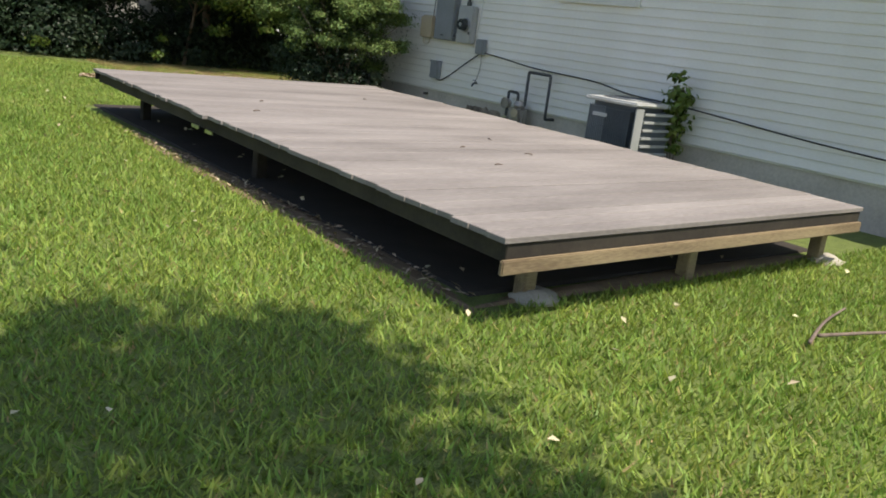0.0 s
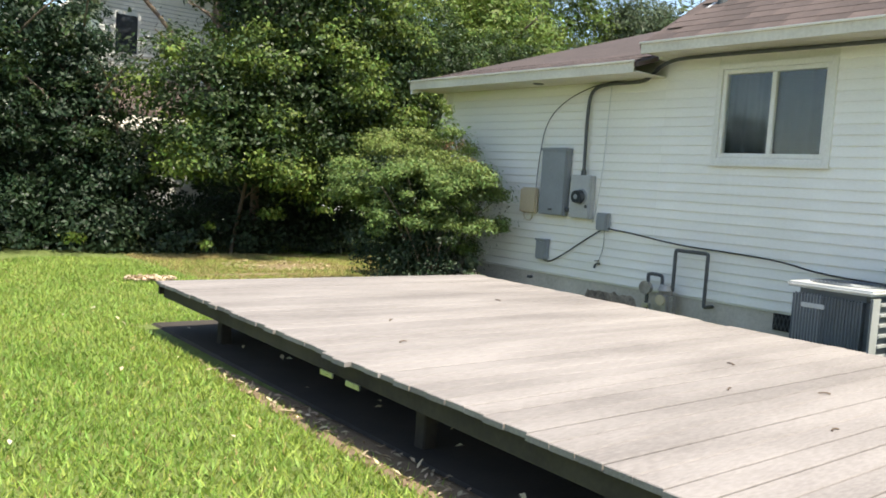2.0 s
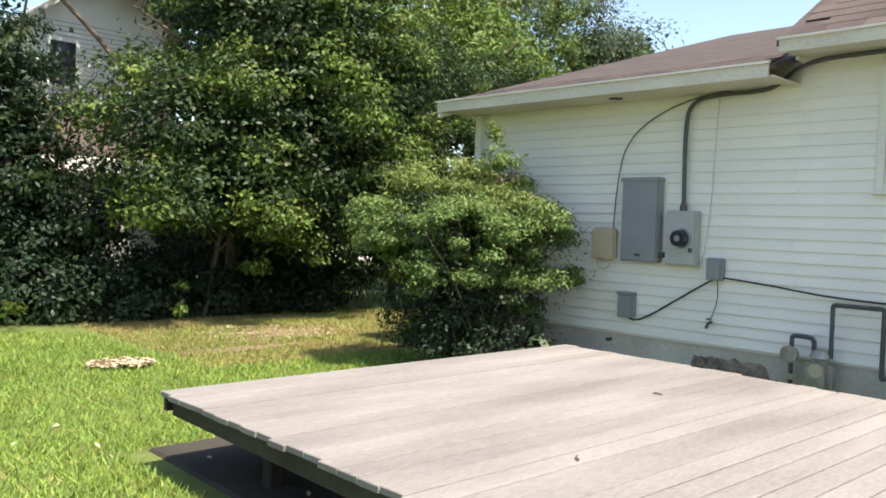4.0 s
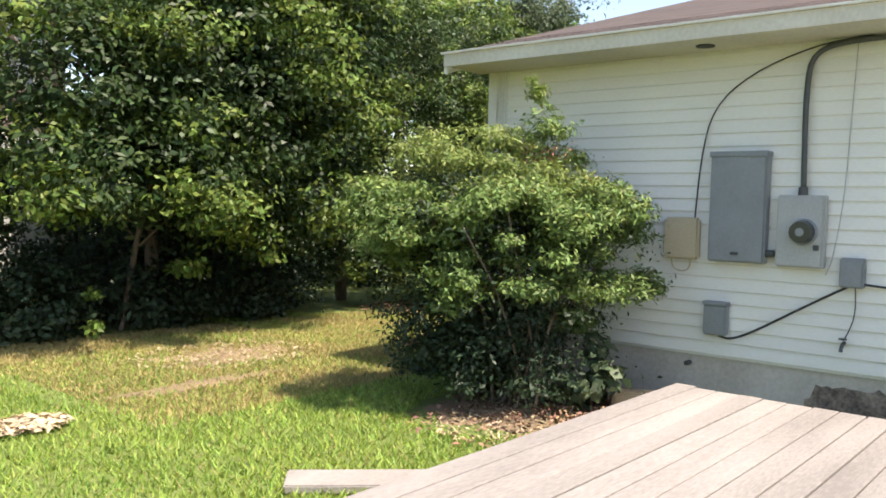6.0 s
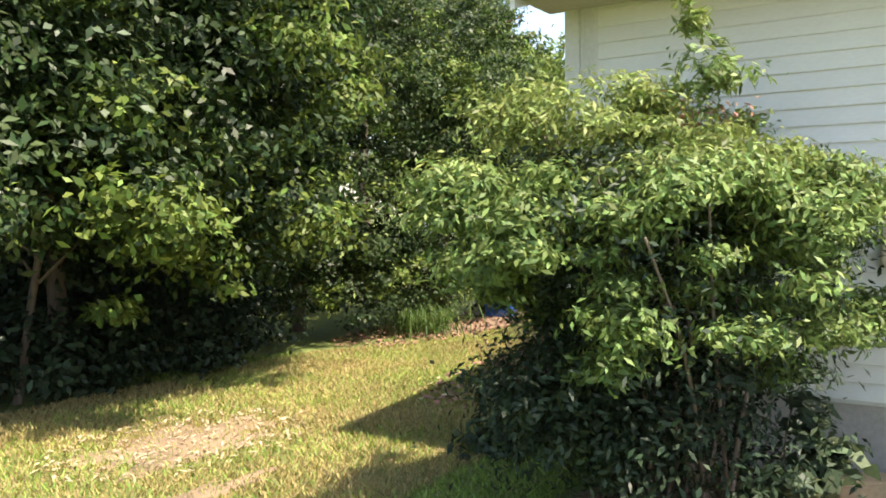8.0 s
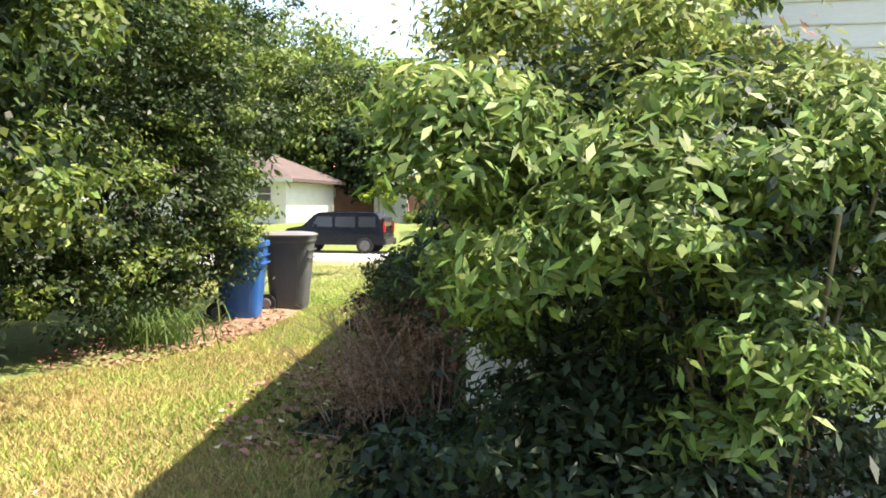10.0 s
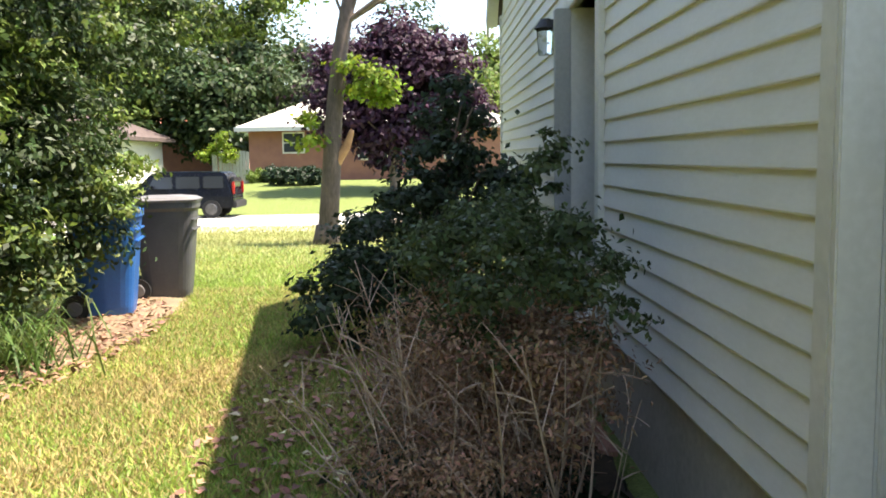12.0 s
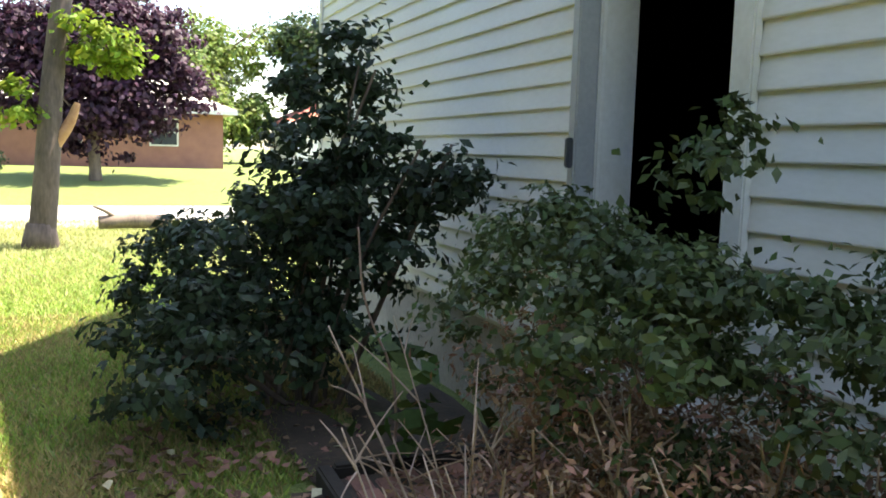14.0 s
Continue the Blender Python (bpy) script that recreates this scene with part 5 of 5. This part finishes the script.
slab("roof", [(0.75, -0.35, 7.85), (2.75, -0.35, 6.3), (2.75, 7.3, 6.3), (0.75, 7.3, 7.85)][::-1], 0.12, FARROOF, nh)
slab("porch_roof", [(-3.6, -1.6, 3.6), (2.6, -1.6, 3.6), (2.6, -0.03, 4.5), (-3.6, -0.03, 4.5)], 0.12, SHINGLE, nh)
part("porch_wall", box((-3.4, -1.4, 0), (2.5, -0.02, 3.45)), SIDING, nh)
for k in range(20):
    part("siding_line", box((-0.9, -0.02, 4.55 + k * 0.1), (2.4, -0.001, 4.565 + k * 0.1)), LIGHTBOX, nh)
wn_ = part("window", box((-0.6, -0.05, 5.0), (0.1, -0.022, 6.1), 0.01), TRIM, nh)
part("pane", box((-0.52, -0.06, 5.08), (0.02, -0.051, 6.02)), DARKGLASS, wn_)
sh2 = base("neighbour_shed", "low white sided outbuilding behind the hedge", "shed", (6.4, 21.5, 0), 0)
part("wall", box((-1.9, 0, 0), (2.4, 3, 2.3)), SIDING, sh2)
slab("roof", [(-2.2, -0.3, 2.25), (2.7, -0.3, 2.25), (2.7, 3.3, 2.9), (-2.2, 3.3, 2.9)], 0.1, FARROOF, sh2)

# the tree whose shade falls on the lawn behind the walker
tree("yard_tree", "tall shade tree whose shadow dapples the lawn", "tree", -3.2, -2.6, 6.4, 0.2, [((-1.6, 0.2, 6.3), (1.0, 0.6, 0.5)), ((0.2, 0.55, 6.2), (1.0, 0.7, 0.5)), ((1.9, 0.3, 6.4), (0.8, 0.5, 0.4)), ((0.1, 1.9, 6.4), (0.9, 0.35, 0.3)), ((-1.5, -1.2, 6.8), (1.7, 1.3, 0.9)), ((1.1, -1.1, 6.6), (1.4, 1.0, 0.8)), ((-3.4, -2.2, 7.4), (2.0, 1.8, 1.4)), ((0.6, 0.2, 6.9), (1.6, 0.8, 0.5)), ((-1.0, 0.4, 7.0), (1.4, 0.8, 0.5))], 30000, 0.16, 0.09, TREELEAF, 360, 10, lean=(0.8, 0.6), shell=0.8)

# ---- front yard and street ----
TRUNKBARK = material("grey_brown_bark", (0.17, 0.125, 0.1), 0.95, (0.075, 0.055, 0.045), 5, 30, 0.9, stretch=(1, 1, 0.3))
ft = base("front_tree", "bare-limbed pale trunk leaning over the front lawn with a torn branch", "tree")
fz = height(21.6, 15.7)
part("trunk", tube([(21.6, 15.62, fz - 0.1), (21.62, 15.5, fz + 1.2), (21.65, 15.42, fz + 2.4), (21.7, 15.2, fz + 4.0), (21.8, 14.75, fz + 5.6)], 0.2, 12, 0.5), TRUNKBARK, ft, smooth=True)
part("flare", cyl(bmesh.new(), (21.6, 15.62, fz - 0.1), (21.6, 15.61, fz + 0.35), 0.28, 0.19, 14), TRUNKBARK, ft, smooth=True)
part("torn_limb", tube([(21.62, 15.42, fz + 1.45), (21.6, 15.2, fz + 1.75), (21.6, 15.1, fz + 2.05)], 0.11, 8, 0.35), SPLINTER, ft, "orange splintered stump of a limb", smooth=True)
rl = random.Random(5)
for k in range(15):
    s = Vector((21.68, 15.2, fz + 3.9)).lerp(Vector((21.8, 14.3, fz + 5.6)), rl.random())
    e = s + Vector((rl.uniform(-.6, .6), rl.uniform(-3.4, 0.9), rl.uniform(0.1, 1.5)))
    m = s.lerp(e, 0.5) + Vector((0, 0, rl.uniform(0.1, 0.4)))
    part("limb", tube([s, m, e], 0.05 * rl.uniform(0.6, 1.2), 6, 0.3), BARK, ft, smooth=True)
crown("lime_foliage", [((21.5, 14.9, fz + 3.0), (0.4, 0.5, 0.4)), ((21.6, 14.5, fz + 2.6), (0.35, 0.4, 0.3)), ((21.5, 15.9, fz + 2.0), (0.25, 0.25, 0.4)), ((21.6, 16.4, fz + 4.4), (0.7, 0.9, 0.5))], 2200, 0.13, 0.08, LIME, ft, 81, 0.9, spread=0.12, label="bright lime leaf tufts")
crown("hanging_leaves", [((21.6, 18.2, fz + 4.8), (1.2, 1.2, 0.7)), ((21.0, 19.6, fz + 5.0), (1.2, 1.3, 0.9)), ((20.5, 21.0, fz + 4.6), (1.2, 1.5, 1.1))], 7000, 0.14, 0.07, TREELIGHT, ft, 82, 0.9, spread=0.2)

pb = [((42 + a, 15.1 + b, c), (r, r, r * 0.8)) for a, b, c, r in ((0, 0, 2.6, 2.0), (0, 2.0, 3.4, 1.7), (0, -2.2, 3.4, 1.8), (0, 0.3, 5.0, 2.2), (0, -1.8, 5.4, 1.6), (0, 2.0, 5.2, 1.5), (0, 0, 6.3, 1.3))]
tree("plum_tree", "large purple-leaved plum tree across the street", "tree", 42, 15.1, 4.0, 0.25, pb, 22000, 0.28, 0.17, PURPLE, 370, 8, spread=0.3)

for i, (tx, ty, hh, m) in enumerate(((58, 31, 13, TREELEAF), (62, 27.5, 12, TREELEAF), (62, 20, 11, GREYLEAF), (64, 14.5, 11, TREELEAF), (64.5, 8.5, 10, TREELIGHT), (66, 2, 10, TREELEAF), (60, 12, 8, TREELIGHT), (75, 8, 9, GREYLEAF), (58, 40, 13, TREELEAF), (56, 33.0, 8, TREELIGHT), (40, 31, 12, TREELEAF), (57, 25.0, 9, TREELEAF), (63, 24, 11, TREELEAF), (33, 30, 11, TREELIGHT), (72, -3, 8, TREELEAF))):
    z = height(tx, ty)
    bl = [((tx + rh.uniform(-2, 2), ty + rh.uniform(-2.8, 2.8), z + hh * rh.uniform(0.25, 0.9)), (rh.uniform(2, 3), rh.uniform(2, 3), rh.uniform(1.2, 2.0))) for _ in range(9)]
    tree("street_tree", "full green tree behind the houses across the street", "tree", tx, ty, hh * 0.7, 0.3, bl, 11000, 0.42, 0.24, m, 380 + i, 6, spread=0.5, group="street trees", shell=0.6)


def far_house(name, label, x, y0, y1, z, hgt, depth, wallmat, roofmat, rise, windows):
    ob = base(name, label, "house", (x, 0, z))
    part("wall", box((0, y0, -0.3), (depth, y1, hgt)), wallmat, ob)
    o, e, mid = 0.6, y1 - y0, depth / 2
    a, b = y0 - o, y1 + o
    rv = [(-o, a, hgt), (-o, b, hgt), (depth + o, b, hgt), (depth + o, a, hgt), (mid, y0 + e * 0.3, hgt + rise), (mid, y1 - e * 0.3, hgt + rise)]
    link_mesh("roof", rv + [(v[0], v[1], v[2] - 0.18) for v in rv[:4]], [(0, 4, 5, 1), (1, 5, 2), (2, 5, 4, 3), (3, 4, 0), (0, 1, 7, 6), (1, 2, 8, 7), (2, 3, 9, 8), (3, 0, 6, 9), (6, 7, 8, 9)], roofmat, ob)
    part("fascia", box((-o - 0.03, a, hgt - 0.2), (-o - 0.005, b, hgt + 0.01)), TRIM, ob)
    for wy, wz, ww, wh in windows:
        wd = part("window", box((-0.06, wy - ww / 2, wz), (-0.002, wy + ww / 2, wz + wh), 0.01), TRIM, ob)
        part("pane", box((-0.075, wy - ww / 2 + 0.08, wz + 0.08), (-0.061, wy + ww / 2 - 0.08, wz + wh / 2 - 0.03)), DARKGLASS, wd)
        part("pane", box((-0.075, wy - ww / 2 + 0.08, wz + wh / 2 + 0.03), (-0.061, wy + ww / 2 - 0.08, wz + wh - 0.08)), DARKGLASS, wd)
    return ob


far_house("brick_house", "low red brick house with a pale hipped roof", 50.0, 9.5, 22.9, 0.3, 2.75, 9, FARBRICK, FARROOF, 2.2, [(20.6, 1.4, 1.15, 1.1), (16.5, 1.0, 1.6, 1.4), (12.2, 1.0, 1.3, 1.3)])
far_house("white_house", "white house with a brown roof past the street corner", 46.0, 28.6, 40.0, 0.2, 2.45, 8, SIDING, SHINGLE, 1.9, [(29.8, 1.2, 0.9, 0.9), (32.5, 1.0, 1.1, 1.0)])
far_house("red_roof_house", "distant house with a faded red roof", 66.0, 27.4, 35.0, 0.4, 3.6, 8, FARBRICK, REDROOF, 2.2, [(33.0, 1.4, 1.2, 1.3)])
far_house("pink_house", "pale house with a reddish roof far down the street", 60.0, -6.0, 4.0, 0.3, 2.7, 8, SIDING, REDROOF, 1.8, [(0.0, 1.0, 1.4, 1.2)])

for i, (sx, sy, sr) in enumerate(((45.0, 20.4, 0.8), (45.1, 19.2, 0.8), (46.9, 21.9, 0.7), (47.0, 21.0, 0.7))):
    sz = height(sx, sy)
    ob = base("front_shrub", "rounded dark green shrub before the brick house", "shrub", group="front shrubs")
    crown("leaves", [((sx, sy, sz + sr * 0.5), (sr, sr, sr * 0.6))], 2200, 0.16, 0.1, HEDGELEAF if i != 2 else TREELIGHT, ob, 420 + i, 0.6, sz, spread=0.1)
    stems(ob, (sx, sy, sz - 0.05), [((sx, sy, sz + sr * 0.5), (sr, sr, sr * 0.4))], 0.03, 4, 30 + i)
fnc = base("wood_fence", "short grey wooden fence panel beside the brick house", "fence", (46.5, 22.2, height(46.5, 24)))
for k in range(11):
    part("board", box((0, k * 0.16, -0.05), (0.03, k * 0.16 + 0.14, 1.5 + 0.03 * (k % 3)), 0.004), LIGHTBOX, fnc)

yt = base("young_tree", "slim light green young tree by the wooden fence", "tree")
part("stem", tube([(45.6, 23.4, height(45.6, 23.4) - 0.1), (45.6, 23.45, 1.2), (45.65, 23.5, 2.4)], 0.05, 7, 0.5), BARK, yt, smooth=True)
crown("crown", sprays([((45.6, 23.45, 1.5), (0.7, 0.7, 0.8)), ((45.65, 23.4, 2.3), (0.5, 0.5, 0.7))], 10, 0.3, 15, 0.8), 1500, 0.16, 0.1, LIME, yt, 431, 0.9, 0.3, twigs=15, spread=0.12)

log = base("fallen_log", "pale cut log lying by the street kerb", "log", (26.6, 14.2, height(26.6, 14.2)))
part("trunk", tube([(0, -0.7, 0.16), (0.05, 0, 0.2), (0, 0.7, 0.16)], 0.17, 10, 0.8), PALEBARK, log, smooth=True)
part("branch", tube([(0, 0.4, 0.28), (-0.1, 0.6, 0.42), (-0.1, 0.8, 0.5)], 0.05, 7, 0.5), PALEBARK, log, smooth=True)

# power line
wire("power_line", "thin black overhead power line along the street", "power line", [(31, -40, 6.7), (31, 0, 6.0), (31, 15, 5.95), (31, 45, 6.6)], 0.02)

# parked car
car = base("parked_car", "black boxy parked car on the far side of the street", "car", (35.0, 22.1, zr - 0.02))
prof = [(-2.0, 0.35), (-2.02, 0.75), (-1.96, 1.02), (-1.78, 1.55), (-1.65, 1.66), (0.6, 1.68), (0.85, 1.6), (1.3, 1.12), (2.0, 1.0), (2.1, 0.8), (2.08, 0.35)]
cvs, cfs = [], []
for xx, inset in ((-0.86, 0), (0.86, 0)):
    for yy, zz in prof:
        tap = max(0, zz - 1.0) * 0.16
        cvs.append((xx - math.copysign(tap, xx), yy, zz))
k = len(prof)
cfs = [(i, (i + 1) % k, k + (i + 1) % k, k + i) for i in range(k)] + [tuple(range(k)), tuple(range(k, 2 * k))[::-1]]
bmc = bmesh.new()
tmp = bpy.data.meshes.new("tmp")
tmp.from_pydata(cvs, [], cfs)
bmc.from_mesh(tmp)
bpy.data.meshes.remove(tmp)
bmesh.ops.recalc_face_normals(bmc, faces=bmc.faces)
bmesh.ops.bevel(bmc, geom=list(bmc.edges), offset=0.05, segments=2, affect='EDGES')
body = part("body", bmc, CARPAINT, car)
for sx in (-1, 1):
    for a, b in ((-1.72, -1.0), (-0.9, -0.05), (0.05, 0.72)):
        link_mesh("side_window", [(sx * 0.862, a + 0.02, 1.08), (sx * 0.862, b + (0.18 if b > 0.5 else 0), 1.08), (sx * 0.792, b, 1.5), (sx * 0.792, a + 0.05, 1.5),
                                  (sx * 0.84, a + 0.02, 1.08), (sx * 0.84, b + (0.18 if b > 0.5 else 0), 1.08), (sx * 0.77, b, 1.5), (sx * 0.77, a + 0.05, 1.5)],
                  [(0, 1, 2, 3), (7, 6, 5, 4), (0, 4, 5, 1), (1, 5, 6, 2), (2, 6, 7, 3), (3, 7, 4, 0)], DARKGLASS, body)
    for wy in (-1.25, 1.3):
        wh = part("wheel", cyl(bmesh.new(), (sx * 0.68, wy, 0.33), (sx * 0.885, wy, 0.33), 0.33, 0.33, 28), TYRE, car)
        part("rim", cyl(bmesh.new(), (sx * 0.886, wy, 0.33), (sx * 0.9, wy, 0.33), 0.21, 0.19, 20), RIM, wh)
    part("tail_lamp", box((sx * 0.72 - 0.07, -2.05, 0.85), (sx * 0.72 + 0.07, -1.97, 1.3), 0.02), REDLAMP, car)
    part("headlamp", box((sx * 0.66 - 0.13, 2.02, 0.72), (sx * 0.66 + 0.13, 2.12, 0.9), 0.02), CHROME, car)
    part("mirror", box((sx * 0.97 - 0.08, 0.68, 1.05), (sx * 0.97 + 0.08, 0.78, 1.2), 0.02), CARPAINT, car)
part("bumper", box((-0.84, -2.12, 0.35), (0.84, -1.98, 0.6), 0.03), TYRE, car)
car.scale = (0.95, 0.95, 0.92)
part("rear_glass", box((-0.62, -2.0, 1.1), (0.62, -1.9, 1.45), 0.02), DARKGLASS, car)

# ---- grass ----
def grass(name, count, region, seed, hgt, mat, label, inside):
    rng = np.random.default_rng(seed)
    x0, x1, y0, y1 = region
    p = np.stack([rng.uniform(x0, x1, count), rng.uniform(y0, y1, count)], 1)
    keep = inside(p[:, 0], p[:, 1], rng.random(count))
    p = p[keep]
    n = len(p)
    z = np.vectorize(height)(p[:, 0], p[:, 1])
    a = rng.random(n) * math.tau
    h = hgt * rng.uniform(0.5, 1.3, n)
    w = rng.uniform(0.005, 0.010, n)
    sd = np.stack([np.cos(a), np.sin(a), np.zeros(n)], 1) * w[:, None]
    b = np.stack([p[:, 0], p[:, 1], z - 0.005], 1)
    lean = np.stack([rng.normal(0, 0.6, n), rng.normal(0, 0.6, n), np.ones(n)], 1) * h[:, None]
    co = np.stack([b - sd, b + sd, b + lean], 1).reshape(-1, 3)
    ob = big_mesh(name, co, 3, mat)
    return tagged(ob, label, "grass", kind="stuff")


def noise2(x, y):
    return np.sin(x * 1.7 + np.sin(y * 1.3) * 1.2) * np.cos(y * 1.9 + np.sin(x * 0.9)) + 0.5 * np.sin(x * 4.1 + y * 3.3)


def outside_deck(x, y):
    return ~((x > 2.93 + 0.025 * (y - 3.27)) & (x < 8.3) & (y > 3.5) & (y < 10.8)) & ~((x > 8.15) & (y < 12.95)) & ~(((x - 7.2) / 0.95) ** 2 + ((y - 11.8) / 0.7) ** 2 < 1)


def lawn_near(x, y, r):
    d = np.hypot(x - 2.2, (y - 3.5) * 0.6)
    bare = ((x - 6.9) / 0.8) ** 2 + ((y - 15.1) / 0.5) ** 2 < r * 0.45
    shade = (y > 16.3 + 0.3 * np.sin(x * 2)) & (x < 12)
    return outside_deck(x, y) & ~bare & ~shade & (r < np.clip(1.15 - d * 0.06, 0.35, 1) * np.where((y > 13.2) & (x > 4.8), 0.45 + 0.25 * noise2(x, y), 1))


grass("lawn_blades", 620000, (-5.0, 8.3, 0.9, 17.0), 1, 0.05, GRASS, "bright green mown lawn grass", lawn_near)
grass("side_blades", 190000, (8.2, 21.0, 12.95, 17.6), 2, 0.045, GRASS, "green grass of the side yard", lambda x, y, r: (y > 13.9 + 0.25 * np.sin(x * 1.9)) & (r < np.clip(0.55 + 0.35 * noise2(x, y) + np.clip(x - 12.5, 0, 3) * 0.15, 0.1, 1) * np.clip((21 - x) / 5, 0, 1)) & ~((x > 10.1) & (x < 11.85) & (y < 14.1)) & ~(y > 16.2 + ((x - 13.6) / 2.7) ** 2 * 0.5))
grass("dry_blades", 220000, (5.0, 16.0, 13.2, 17.0), 3, 0.04, DRYGRASS, "dry tan grass in the side yard", lambda x, y, r: outside_deck(x, y) & (r < 0.75 - 0.3 * noise2(x, y)) & ~((x > 10.1) & (x < 11.85) & (y < 14.1)) & (y < 16.2 + ((x - 13.6) / 2.7) ** 2 * 0.5))
grass("lawn_dry_blades", 60000, (-4.0, 8.0, 0.9, 16.5), 4, 0.04, DRYGRASS, "dry blades among the lawn grass", lambda x, y, r: outside_deck(x, y) & (r < 0.5))
grass("front_blades", 95000, (14.0, 30.0, 9.0, 22.0), 5, 0.07, BLEACHED, "sunlit pale grass of the front lawn", lambda x, y, r: (r < np.clip((x - 14) / 5, 0, 0.9)) & ((y > 13.2) | (x > 17.2)))

# ---- deck boards ----
bw = pitch - 0.009
def board_mesh(length):
    h = 0.03
    me = bpy.data.meshes.new("deck_board")
    bmx = box((0, 0, -h), (length, bw, 0))
    bmesh.ops.bevel(bmx, geom=[e for e in bmx.edges if abs(e.verts[0].co.z) < 1e-6 and abs(e.verts[1].co.z) < 1e-6], offset=0.004, segments=1, affect='EDGES')
    bmx.to_mesh(me)
    bmx.free()
    me.materials.append(DECK)
    return me

board_kinds = [board_mesh(3.66 + 0.02 * k) for k in range(6)]
for i in range(NB):
    y = YD0 + i * pitch
    L = deck_right(y) - deck_left(y)
    kk = min(5, max(0, round((L - 3.66) / 0.02)))
    o = new("deck_board", board_kinds[kk])
    o.parent = deck
    o.matrix_local = pose(deck_left(y) + rng_d.uniform(-.012, .012) - (0.05 if 25 < i < 28 else 0), y, DZ + rng_d.uniform(-.002, .002), 0, 0, 0)

# ---- roof shingles over the part of the eaves that is seen ----
rsh = random.Random(3)
sh_mesh = {}
def shingle_course(high, x, ya, yb):
    y = ya + rsh.uniform(0, 0.2)
    rise = (MZ0 - HZ) / (MX0 - EX) if high else (RZ - LZ) / (RX - EX)
    while y < yb - 0.3:
        if "s" not in sh_mesh:
            me = bpy.data.meshes.new("shingle")
            b = box((0, 0, 0), (0.2, 0.3, 0.008))
            b.to_mesh(me)
            b.free()
            me.materials.append(SHINGLE)
            sh_mesh["s"] = me
        o = new("shingle", sh_mesh["s"])
        o.parent = roof
        o.matrix_local = pose(x, y, (HZ if high else LZ) + 0.022 + rise * (x - EX) + 0.004, 0, -math.degrees(math.atan(rise)) + 1.2, rsh.uniform(-.4, .4))
        y += 0.304
for c in range(10):
    shingle_course(True, EX + 0.01 + c * 0.15, 5.2, JOG - 0.03)
for c in range(5):
    shingle_course(False, EX + 0.01 + c * 0.15, JOG + 0.05, YC + 0.11)
